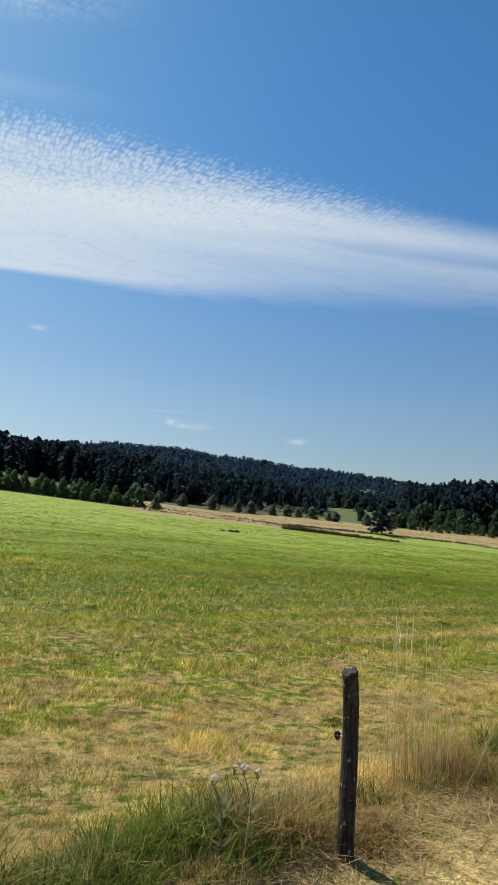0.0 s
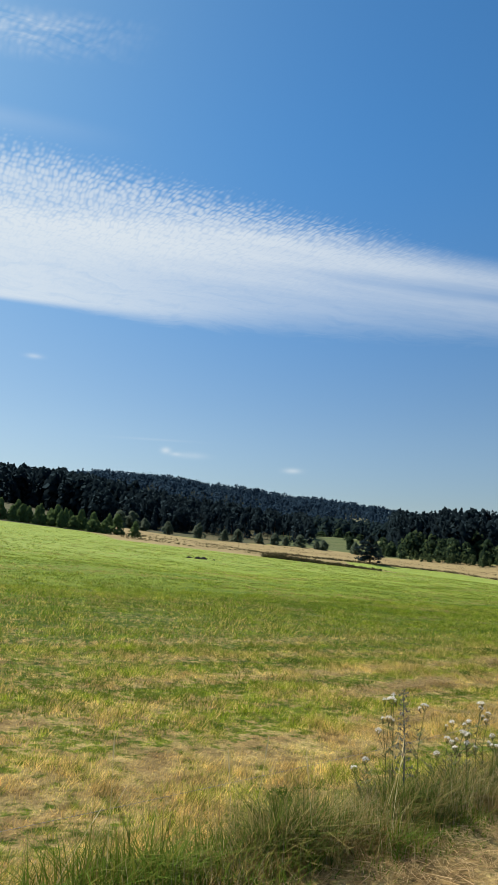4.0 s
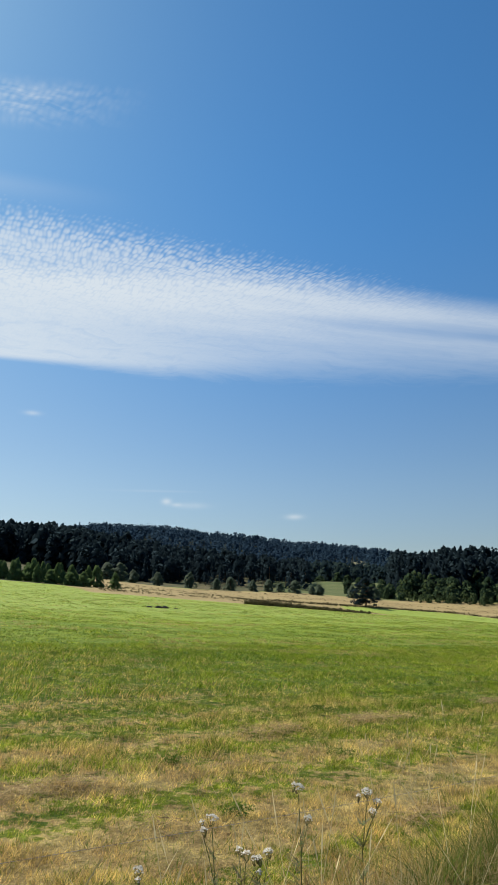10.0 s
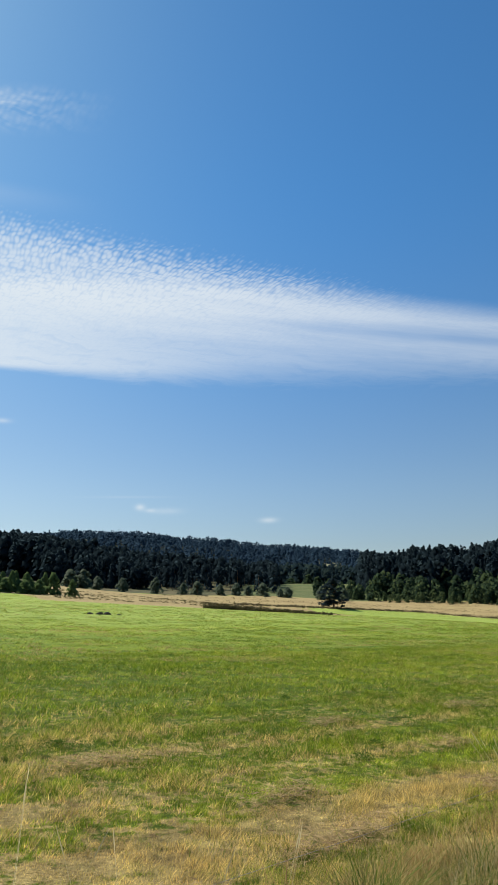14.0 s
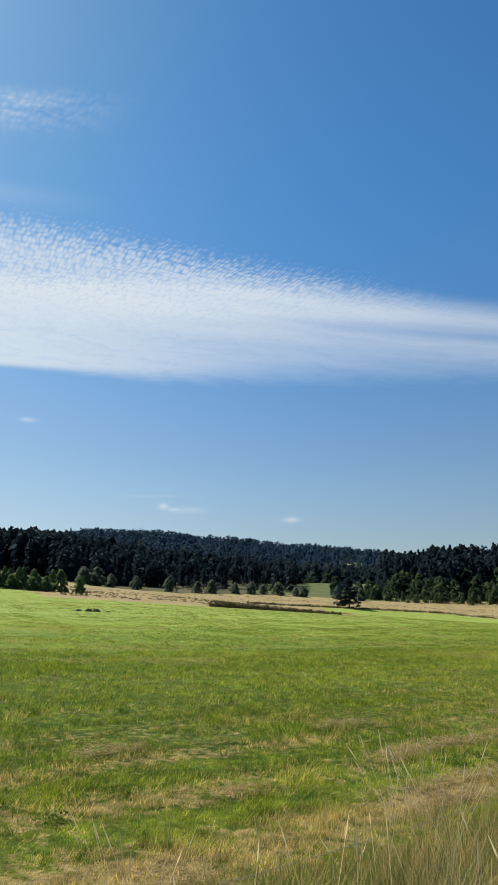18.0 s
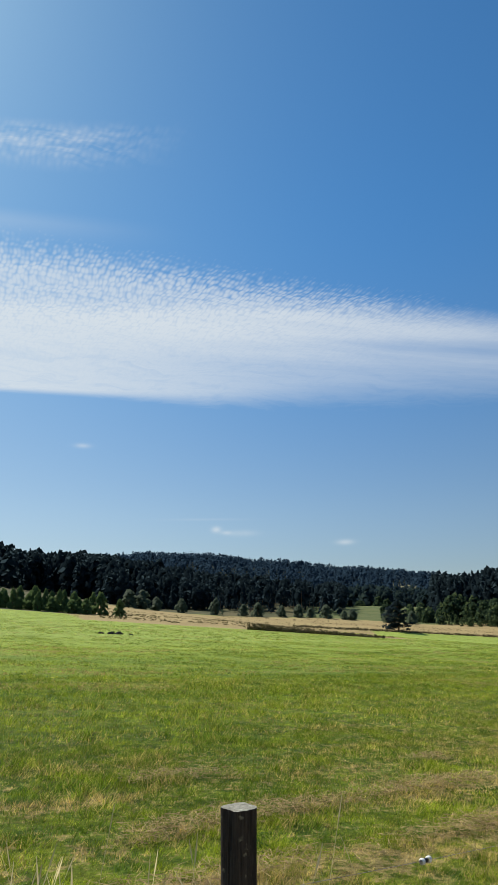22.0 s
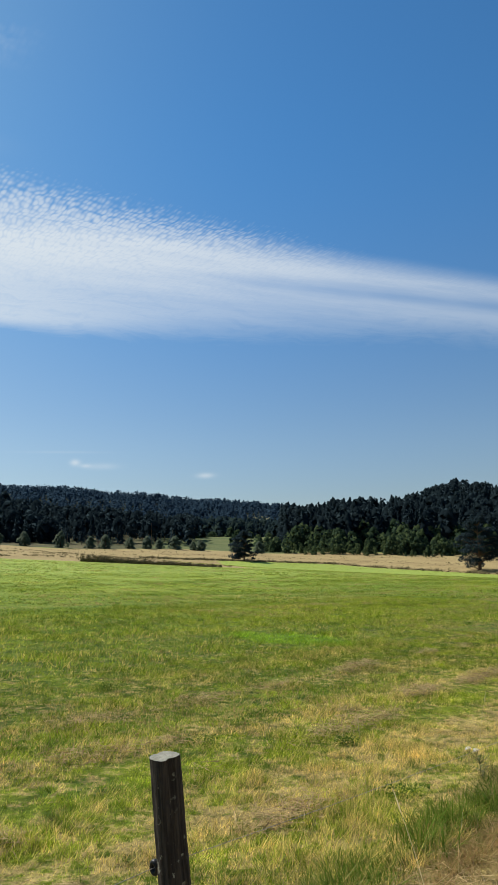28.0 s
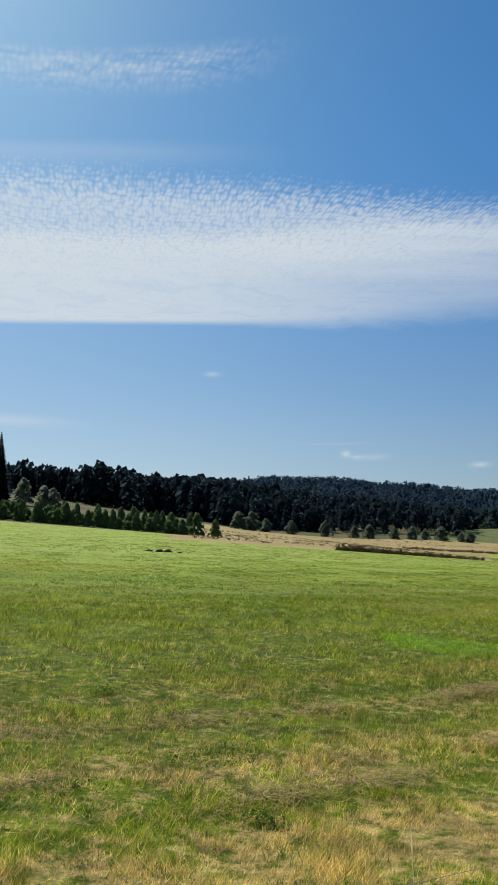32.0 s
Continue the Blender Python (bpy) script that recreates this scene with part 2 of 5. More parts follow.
def field_colour(t, blade=False):
    """The mown field: green where it grows, straw where it is dry, in streaks along the mowing lines."""
    p = place_of(t)
    x, y, z = split(t, p)
    u = (x - float(O[0])) * float(U[0]) + (y - float(O[1])) * float(U[1])
    v = (x - float(O[0])) * float(V[0]) + (y - float(O[1])) * float(V[1])
    inside = v.most(0.0)
    streaks = noise_of(t, join(t, u * 0.3, v * 0.9, 0.0), 1.0, 5.0, 0.65)
    wide = noise_of(t, join(t, u * 0.035, v * 0.11, 5.0), 1.0, 3.0, 0.55)
    patches = noise_of(t, join(t, x * 1.0, y * 1.0, 0.0), 1.9, 4.0, 0.65)
    fine = noise_of(t, join(t, x * 1.0, y * 1.0, 2.0), 7.0, 3.0, 0.65)
    rows = ((v + (wide - 0.5) * 3.0) * 3.9).op("SINE") * (inside / 5.0).decay() * (streaks * 2.0 - 0.45) * u.ramp(4.0, 9.0, 0.35, 1.0) * u.ramp(22.0, 28.0, 1.0, 0.45)
    dry = (inside / 5.0).decay() * 0.62 + 0.13 - inside.ramp(12.0, 60.0) * 0.14 + (inside / 20.0).decay() * (12.0 - u).ramp(0.0, 18.0) * 0.05
    dry = dry + u.ramp(6.0, 11.0) * (22.0 - u).ramp(0.0, 5.0) * (inside / 4.5).decay() * 0.4
    dry = dry + u.ramp(28.0, 33.0) * 0.08 + (9.0 - u).ramp(0.0, 4.0) * (inside / 14.0).decay() * 0.12
    dry = dry - u.ramp(15.0, 25.0) * inside.ramp(0.6, 2.5) * 0.15
    dry = dry + rows + (streaks - 0.5) * 0.9 + (wide - 0.5) * 0.3 + (patches - 0.5) * 1.1 + (fine - 0.5) * 2.4
    swaths = noise_of(t, join(t, u * 0.045, v * 0.4 + u * 0.02, 11.0), 1.0, 6.0, 0.72)
    dry = dry + (swaths - 0.5) * 2.0 * inside.ramp(6.0, 24.0)
    verge = (v * -1.0).ramp(0.2, 0.7) * 0.35
    if blade:
        dry = dry + ((island(t) * 5.7).op("FRACT") - 0.5) * 0.8
    dry = dry + verge
    late, latest = u.ramp(13.0, 22.0), u.ramp(22.0, 29.0)
    dry = dry.ramp(0.26, 0.64) * (1.0 - late) + (dry.ramp(0.22, 0.68) * (1.0 - latest) + dry.ramp(0.16, 0.7) * latest) * late
    lush = mix(t, (wide * 0.35 + patches * 0.65).ramp(0.4, 0.58), GREEN_A, GREEN_B)
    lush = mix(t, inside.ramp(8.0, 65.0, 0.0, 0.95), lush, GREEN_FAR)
    straw = mix(t, patches.ramp(0.35, 0.68), STRAW_A, STRAW_B)
    straw = mix(t, u.ramp(8.0, 24.0) * 0.75, straw, mix(t, u.ramp(26.0, 32.0), STRAW_LATE, STRAW_END))
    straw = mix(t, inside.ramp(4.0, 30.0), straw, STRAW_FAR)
    du, dv = (u - 40.7) / 1.15, (v - 9.2) / 1.7
    fresh = (du * du + dv * dv + (patches - 0.5) * 2.5).ramp(1.3, 0.5)
    lush = mix(t, fresh * 0.6, lush, (0.2, 0.36, 0.02))
    c = mix(t, dry * (1.0 - fresh), lush, straw)
    # dead brown mats between the living tufts
    mats = noise_of(t, join(t, x, y, 13.0), 3.4, 4.0, 0.7).ramp(0.57, 0.7) * inside.ramp(30.0, 6.0) * 0.6
    c = mix(t, mats, c, DEAD)
    # tuft shading put into the colour, in hand- and stride-wide lumps;
    # brightness also dips past u 8 and is lifted past u 26
    tuft_shade = noise_of(t, join(t, x, y, 17.0), 2.6, 5.0, 0.78) * (u.ramp(8.0, 12.0, 2.8, 2.62) + u.ramp(26.0, 31.0) * 0.12 + v.ramp(6.0, 2.5) * u.ramp(26.0, 29.5) * 0.4) - 0.13
    c = mix(t, 1.0, c, join(t, tuft_shade, tuft_shade, tuft_shade), "MULTIPLY")
    # fine noise darkens small pockets of ground and blades, fading out with distance
    pocket_tone = fine.ramp(0.3, 0.62, 0.66, 1.1)
    c = mix(t, inside.ramp(60.0, 12.0), c, mix(t, 1.0, c, join(t, pocket_tone, pocket_tone, pocket_tone), "MULTIPLY"))
    if blade:
        i = island(t)
        c = mix(t, i.ramp(0.72, 0.95) * 0.3, c, STRAW_B)
        c = mix(t, 1.0, c, join(t, i * 1.5 + 0.42, i * 1.4 + 0.45, i * 1.3 + 0.34), "MULTIPLY")
    return c, x, y, u, v, inside, fine, patches, streaks, wide


def build_ground_material():
    m, t = material("ground")
    c, x, y, u, v, inside, fine, patches, streaks, wide = field_colour(t)
    wob = (noise_of(t, join(t, x, y, 9.0), 0.06, 4.0) - 0.5) * 14.0
    # dry hay land beyond the green field
    block_a = (y + wob * 0.4 - 143.0).ramp(-0.6, 0.6) * (85.0 + (y - 150.0) * 0.3 - x + wob * 0.3).ramp(-1.0, 1.0) * (x - 20.0 + (y - 150.0) * 0.12 + wob * 0.3).ramp(-1.0, 1.0)
    block_b = (y + wob * 0.5 - 240.0).ramp(-1.0, 1.0).most((x * 0.83 + y * 0.55 + wob * 0.5 - 262.0).ramp(-1.0, 1.0)) * (x - 20.0).ramp(0.0, 2.0)
    hay = block_a.most(block_b)
    s = x * 0.5 + y * 0.87
    hay_end = ((x - 50.0) * 0.7 + 262.0).most(262.0).least(355.0)
    hay = hay * (hay_end - s + wob * 0.6).ramp(-2.0, 2.0)
    rough_noise = noise_of(t, join(t, x * 0.5, y, 1.0), 0.12, 4.0, 0.6)
    hay_tone = mix(t, rough_noise.ramp(0.35, 0.7), HAY_A, HAY_B)
    c = mix(t, hay, c, hay_tone)
    # unmown land past the hay and the headland behind the plantation
    past = (s - hay_end + wob * 0.6).ramp(-2.0, 2.0).most((y - 172.0 + wob * 0.2).ramp(-1.0, 1.0) * (24.0 - x).ramp(0.0, 3.0))
    bearing = ((x - 15.0) / (y - 9.0).most(1.0))
    meadow = mix(t, bearing.ramp(0.3, 0.335), mix(t, rough_noise.ramp(0.4, 0.6), (0.06, 0.068, 0.03), (0.11, 0.095, 0.045)), mix(t, rough_noise.ramp(0.35, 0.62), MEADOW_A, MEADOW_B))
    slope_meadow = mix(t, noise_of(t, join(t, x * 0.4 + y * 0.2, y, 4.0), 0.1, 4.0).ramp(0.4, 0.62), (0.13, 0.14, 0.03), (0.22, 0.19, 0.06))
    meadow = mix(t, (x - 215.0).ramp(0.0, 20.0), meadow, slope_meadow)
    c = mix(t, past, c, meadow)
    r = ((x - 15.0) * (x - 15.0) + (y - 9.0) * (y - 9.0)).op("SQRT")
    # woodland floor, near black: the shade inside the woods is painted in
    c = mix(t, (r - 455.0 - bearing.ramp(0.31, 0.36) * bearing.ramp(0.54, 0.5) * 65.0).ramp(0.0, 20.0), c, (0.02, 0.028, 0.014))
    c = mix(t, bearing.ramp(0.438, 0.442) * bearing.ramp(0.485, 0.481) * (r - 800.0).ramp(0.0, 5.0) * (900.0 - r).ramp(0.0, 5.0), c, (0.2, 0.2, 0.12))
    c = mix(t, (v * -1.0).ramp(1.0, 2.2) * noise_of(t, join(t, x, y, 7.0), 0.8, 3.0).ramp(0.35, 0.6) * 0.8, c, (0.45, 0.32, 0.165))
    grain = noise_of(t, join(t, x, y, 3.0), 26.0, 4.0, 0.7)
    c = mix(t, 1.0, c, join(t, grain * 1.9, grain * 1.9, grain * 1.9), "MULTIPLY")
    # shade between the short blades painted in: ground darker near the fence
    blade_shade = inside.ramp(3.0, 45.0, 0.5, 0.97).most((v * -1.0).ramp(-0.1, 0.5))
    c = mix(t, 1.0, c, join(t, blade_shade, blade_shade, blade_shade), "MULTIPLY")
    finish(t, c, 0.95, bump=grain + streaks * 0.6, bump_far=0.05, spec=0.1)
    return m


def build_blade_material():
    m, t = material("mown_grass")
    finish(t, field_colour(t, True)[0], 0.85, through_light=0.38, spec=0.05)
    return m


def leafy(name, a, b, c=None, through_light=0.3, rough=0.7, spread=0.5, spec=0.06):
    """Foliage or stalks whose pieces vary between the given colours."""
    m, t = material(name)
    i = island(t)
    far = noise_of(t, place_of(t), 0.15 if spread > 0.4 else 1.5, 3.0)
    col = mix(t, (i * 0.6 + far * 0.8 - 0.2).clip(), a, b)
    if c:
        col = mix(t, (i * 7.3).op("FRACT").ramp(0.55, 0.8), col, c)
    finish(t, col, rough, through_light=through_light, spec=spec)
    return m


def build_wood(name, dark, light, lichen):
    m, t = material(name)
    g = t.nodes.new("ShaderNodeTexCoord").outputs["Object"]
    x, y, z = split(t, g)
    grain = noise_of(t, join(t, x * 1.0, y * 1.0, z * 0.06), 90.0, 4.0, 0.65)
    blotch = noise_of(t, g, 11.0, 4.0, 0.6)
    spots = noise_of(t, g, 38.0, 3.0, 0.6)
    c = mix(t, grain.ramp(0.3, 0.75), dark, light)
    c = mix(t, blotch.ramp(0.5, 0.72) * 0.5, c, light)
    c = mix(t, spots.ramp(0.6, 0.68) * blotch.ramp(0.42, 0.55), c, lichen)
    finish(t, c, 0.92, bump=grain + blotch * 0.7, bump_far=0.012, spec=0.15)
    return m


def plain(name, colour, rough, metal=0.0, worn=None):
    m, t = material(name)
    c = colour
    if worn:
        n = noise_of(t, t.nodes.new("ShaderNodeTexCoord").outputs["Object"], 60.0, 3.0)
        c = mix(t, n.ramp(0.45, 0.65), colour, worn)
    finish(t, c, rough, metal)
    return m


M_GROUND, M_BLADE = build_ground_material(), build_blade_material()
M_VERGE = leafy("verge_grass", (0.045, 0.085, 0.012), (0.15, 0.18, 0.03), (0.36, 0.28, 0.1), 0.42, spread=0.1)
M_TUFT = leafy("green_tuft", (0.07, 0.13, 0.012), (0.135, 0.205, 0.02), (0.2, 0.2, 0.035), 0.42, spread=0.1)
M_BENT = leafy("dry_bents", (0.43, 0.335, 0.13), (0.55, 0.43, 0.18), (0.32, 0.21, 0.08), 0.4, spread=0.1)
M_WEED = leafy("broad_weed", (0.065, 0.12, 0.016), (0.11, 0.165, 0.026), None, 0.45, spread=0.1)
M_STALK = leafy("dry_stalk", (0.45, 0.36, 0.18), (0.62, 0.52, 0.3), (0.46, 0.34, 0.18), 0.5, spread=0.1)
M_SEED = leafy("seed_stalk", (0.56, 0.47, 0.26), (0.7, 0.6, 0.36), None, 0.5, spread=0.1)
M_RUST = leafy("russet_grass", (0.27, 0.165, 0.06), (0.42, 0.29, 0.115), (0.24, 0.21, 0.06), 0.45, spread=0.1)
M_SWATH = leafy("raked_hay", (0.34, 0.24, 0.11), (0.46, 0.34, 0.17), (0.24, 0.16, 0.08), 0.2, spread=0.1)
M_HAY = leafy("cut_hay", (0.5, 0.345, 0.165), (0.64, 0.47, 0.24), (0.34, 0.21, 0.1), 0.35, spread=0.1)
# dark needles, with some blue haze put into their base colour
M_PINE = leafy("hazy_pine_needles", (0.021, 0.034, 0.042), (0.032, 0.05, 0.056), None, 0.68, spec=0.0)
# distance haze on the ridge is painted in as a bluer needle colour
M_PINE_HAZE = leafy("hazy_far_pines", (0.027, 0.051, 0.078), (0.032, 0.057, 0.084), None, 0.5, spec=0.0)
M_LEAF = leafy("broad_leaves", (0.031, 0.054, 0.034), (0.055, 0.085, 0.044), (0.085, 0.118, 0.052), 0.62, spec=0.0)
M_SHRUB = leafy("shrub_leaves", (0.058, 0.083, 0.052), (0.095, 0.125, 0.076), None, 0.5)
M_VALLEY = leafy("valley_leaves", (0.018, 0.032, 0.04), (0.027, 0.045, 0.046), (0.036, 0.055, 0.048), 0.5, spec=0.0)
M_THICKET = leafy("thicket_leaves", (0.04, 0.064, 0.03), (0.062, 0.09, 0.04), (0.08, 0.105, 0.046), 0.5, spec=0.0)
M_STEMS = plain("pine_bark", (0.2, 0.13, 0.085), 0.9, worn=(0.3, 0.22, 0.16))
M_SPRUCE = leafy("young_conifer", (0.075, 0.115, 0.045), (0.12, 0.17, 0.062), None, 0.5, spec=0.0)
M_BRUSH = leafy("brush", (0.05, 0.055, 0.022), (0.11, 0.095, 0.04), (0.16, 0.12, 0.06), 0.2)
M_BARK = plain("bark", (0.09, 0.055, 0.035), 0.9, worn=(0.16, 0.1, 0.06))
M_POST = build_wood("weathered_post", (0.018, 0.015, 0.013), (0.075, 0.062, 0.05), (0.3, 0.29, 0.22))
# darker version of the post wood, also used on the earth clods
M_POST_DARK = build_wood("dark_post", (0.012, 0.0105, 0.01), (0.055, 0.048, 0.043), (0.17, 0.165, 0.13))
M_END = build_wood("post_end_grain", (0.2, 0.19, 0.15), (0.34, 0.33, 0.27), (0.42, 0.43, 0.33))
M_END_DARK = build_wood("dark_end_grain", (0.035, 0.032, 0.028), (0.09, 0.082, 0.07), (0.14, 0.14, 0.11))
M_BLACK = plain("black_plastic", (0.015, 0.015, 0.016), 0.45)
M_CHINA = plain("white_porcelain", (0.75, 0.74, 0.7), 0.25, worn=(0.6, 0.58, 0.52))
M_WIRE = plain("galvanised_wire", (0.3, 0.28, 0.26), 0.55, 0.5, worn=(0.2, 0.14, 0.1))
M_FLOWER = leafy("yarrow_florets", (0.6, 0.58, 0.5), (0.74, 0.72, 0.64), (0.48, 0.43, 0.34), 0.3, spread=0.1)
M_STEM = leafy("weed_stems", (0.1, 0.13, 0.045), (0.16, 0.17, 0.07), (0.2, 0.13, 0.08), 0.2, spread=0.1)
M_GREYWEED = leafy("grey_weed", (0.13, 0.15, 0.11), (0.22, 0.24, 0.19), (0.15, 0.1, 0.12), 0.25, spread=0.1)


# ---- meshes from arrays ----
def mesh_of(name, verts, faces, mat):
    """A mesh of triangles or quads from two arrays."""
    verts, faces = np.asarray(verts, np.float32).reshape(-1, 3), np.asarray(faces, np.int32)
    me = bpy.data.meshes.new(name)
    k = faces.shape[1]
    me.vertices.add(len(verts))
    me.vertices.foreach_set("co", verts.ravel())
    me.loops.add(faces.size)
    me.loops.foreach_set("vertex_index", faces.ravel())
    me.polygons.add(len(faces))
    me.polygons.foreach_set("loop_start", np.arange(0, faces.size, k, dtype=np.int32))
    me.update(calc_edges=True)
    me.validate()
    me.materials.append(mat)
    return me


def soup(verts):
    """Faces for loose triangles."""
    return np.arange(len(verts.reshape(-1, 3)), dtype=np.int32).reshape(-1, 3)


def blades(rng, x, y, z, height, width, lean=0.5, wind=0.0):
    """One triangle a blade."""
    n = len(x)
    a = rng.uniform(0, 2 * np.pi, n)
    b = rng.uniform(0, 2 * np.pi, n)
    out = rng.uniform(0.1, 1, n) * lean * height
    foot = np.stack([x, y, z - 0.01], 1)
    side = np.stack([np.cos(a), np.sin(a), np.zeros(n)], 1) * (width / 2)[:, None]
    tip = foot + np.stack([np.cos(b) * out + wind * height, np.sin(b) * out, height], 1)
    return np.stack([foot - side, foot + side, tip], 1).reshape(-1, 3)


def curved_blades(rng, x, y, z, height, width, lean, rows=3):
    """Long blades that bow over, as strips of quads; returns verts and quads."""
    n = len(x)
    a = rng.uniform(0, 2 * np.pi, n)
    d = np.stack([np.cos(a), np.sin(a)], 1)
    s = np.stack([-np.sin(a), np.cos(a), np.zeros(n)], 1)
    vs = []
    for k in range(rows + 1):
        f = k / rows
        reach = (lean * height * f ** 2)[:, None]
        p = np.concatenate([np.stack([x, y], 1) + d * reach, (z - 0.02 + height * f * (1 - 0.25 * lean * f))[:, None]], 1)
        w = (width * (1 - 0.85 * f) / 2)[:, None]
        vs += [p - s * w, p + s * w]
    verts = np.stack(vs, 1)
    m = 2 * (rows + 1)
    q = np.array([(2 * k, 2 * k + 1, 2 * k + 3, 2 * k + 2) for k in range(rows)])
    faces = (np.arange(n)[:, None, None] * m + q[None]).reshape(-1, 4)
    return verts.reshape(-1, 3), faces


def leaf_cloud(rng, centres, radii, per, size, flat=0.8):
    """Loose triangles gathered about centres, thicker towards the outside of each clump."""
    n = len(centres)
    d = rng.normal(size=(n, per, 3))
    d /= np.linalg.norm(d, axis=2, keepdims=True)
    p = centres[:, None] + d * (radii[:, None] * rng.uniform(0.45, 1.05, (n, per)))[..., None] * np.array((1, 1, flat))
    e = rng.normal(size=(n, per, 3, 3))
    e /= np.linalg.norm(e, axis=3, keepdims=True)
    s = np.broadcast_to(np.asarray(size, float).reshape(-1, 1) if np.ndim(size) else np.full((n, 1), size), (n, per))
    return (p[:, :, None] + e * (s * rng.uniform(0.5, 1.1, (n, per)))[:, :, None, None]).reshape(-1, 3)


def domes(rng, c, r, out, rise=0.6, droop=0.35, sides=6):
    """Clumps of foliage like small ragged umbrellas that droop outwards; returns verts and triangles."""
    n = len(c)
    b = 2 * np.pi * (np.arange(sides)[None] + rng.uniform(-0.3, 0.3, (n, sides))) / sides + rng.uniform(0, 6.3, (n, 1))
    q = r[:, None] * rng.uniform(0.6, 1.25, (n, sides))
    lean = np.cos(b) * out[:, :1] + np.sin(b) * out[:, 1:2]
    rim = np.stack([c[:, :1] + np.cos(b) * q, c[:, 1:2] + np.sin(b) * q, c[:, 2:] - r[:, None] * rng.uniform(0.0, 0.5, (n, sides)) - droop * q * lean], 2)
    top = c + np.concatenate([out[:, :2] * 0.2 * r[:, None], (rise * r * rng.uniform(0.7, 1.3, n))[:, None]], 1)
    verts = np.concatenate([rim, top[:, None]], 1)
    k = np.arange(sides)
    f = np.stack([k, (k + 1) % sides, np.full(sides, sides)], 1)
    return verts.reshape(-1, 3), (np.arange(n)[:, None, None] * (sides + 1) + f[None]).reshape(-1, 3)


def tube(points, radii, sides=8):
    """A tapered round rod along points."""
    pts = [Vector(p) for p in points]
    vs, fs = [], []
    for i, p in enumerate(pts):
        d = (pts[min(i + 1, len(pts) - 1)] - pts[max(i - 1, 0)]).normalized()
        a = d.orthogonal().normalized()
        b = d.cross(a)
        r = radii[i] if np.ndim(radii) else radii
        for k in range(sides):
            t = 2 * math.pi * k / sides
            vs.append(p + (a * math.cos(t) + b * math.sin(t)) * r)
    for i in range(len(pts) - 1):
        for k in range(sides):
            j = (k + 1) % sides
            fs.append((i * sides + k, i * sides + j, (i + 1) * sides + j, (i + 1) * sides + k))
    return np.array(vs), np.array(fs)


def thing(name, place, label, category, group="", turn=0.0, scale=1.0):
    ob = new(name)
    ob.empty_display_size = 0.1
    ob.matrix_basis = pose(*place, 0, 0, turn) @ Matrix.Scale(scale, 4)
    return tagged(ob, label, category, group)


def part_mesh(name, me, parent, label=""):
    ob = new(name, me)
    ob.parent = parent
    if label:
        ob["label"] = label
    return ob


def stuff(name, verts, faces, mat, label, category):
    return tagged(new(name, mesh_of(name, verts, faces, mat)), label, category, kind="stuff")


# ---- ground ----
def build_ground():
    rings = np.concatenate([[0], np.geomspace(1.0, 4600, 210)])
    turns = np.radians(np.concatenate([np.linspace(-22, 58, 240, endpoint=False), np.linspace(58, 338, 180, endpoint=False)]))
    n = len(turns)
    rr, aa = np.meshgrid(rings[1:], turns, indexing="ij")
    x, y = 15 + rr * np.sin(aa), 9 + rr * np.cos(aa)
    verts = np.concatenate([[[15, 9, float(terrain(15, 9))]], np.stack([x, y, terrain(x, y)], 2).reshape(-1, 3)])
    k = np.arange(len(rings) - 2)[:, None] * n + np.arange(n)[None] + 1
    k2 = np.arange(len(rings) - 2)[:, None] * n + (np.arange(n)[None] + 1) % n + 1
    quads = np.stack([k, k + n, k2 + n, k2], 2).reshape(-1, 4)
    me = mesh_of("ground", verts, quads, M_GROUND)
    bm = bmesh.new()
    bm.from_mesh(me)
    bm.verts.ensure_lookup_table()
    for i in range(n):
        bm.faces.new((bm.verts[0], bm.verts[1 + i], bm.verts[1 + (i + 1) % n]))
    bmesh.ops.recalc_face_normals(bm, faces=bm.faces)
    bm.to_mesh(me)
    bm.free()
    me.shade_smooth()
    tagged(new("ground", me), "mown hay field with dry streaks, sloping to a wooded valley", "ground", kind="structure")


build_ground()


# ---- fence ----
POSTS = (  # u, v, height, radius, lean in degrees along and across, wire height, kind
    (-0.155, -0.09, 0.82, 0.039, 0.6, -1.0, 0.51, "thin"),
    (9.08, 0.14, 0.72, 0.06, -4.0, 0.0, 0.72, "ragged"),
    (17.46, 0.05, 0.84, 0.033, -1.5, 0.5, 0.72, "ragged"),
    (22.0, -0.13, 1.07, 0.037, 0.0, 0.5, 0.84, "square"),
    (28.03, -0.02, 1.03, 0.033, -4.0, -1.0, 0.74, "split"),
    (33.5, 0.12, 0.8, 0.036, -2.5, 0.0, 0.62, "thin"),
)


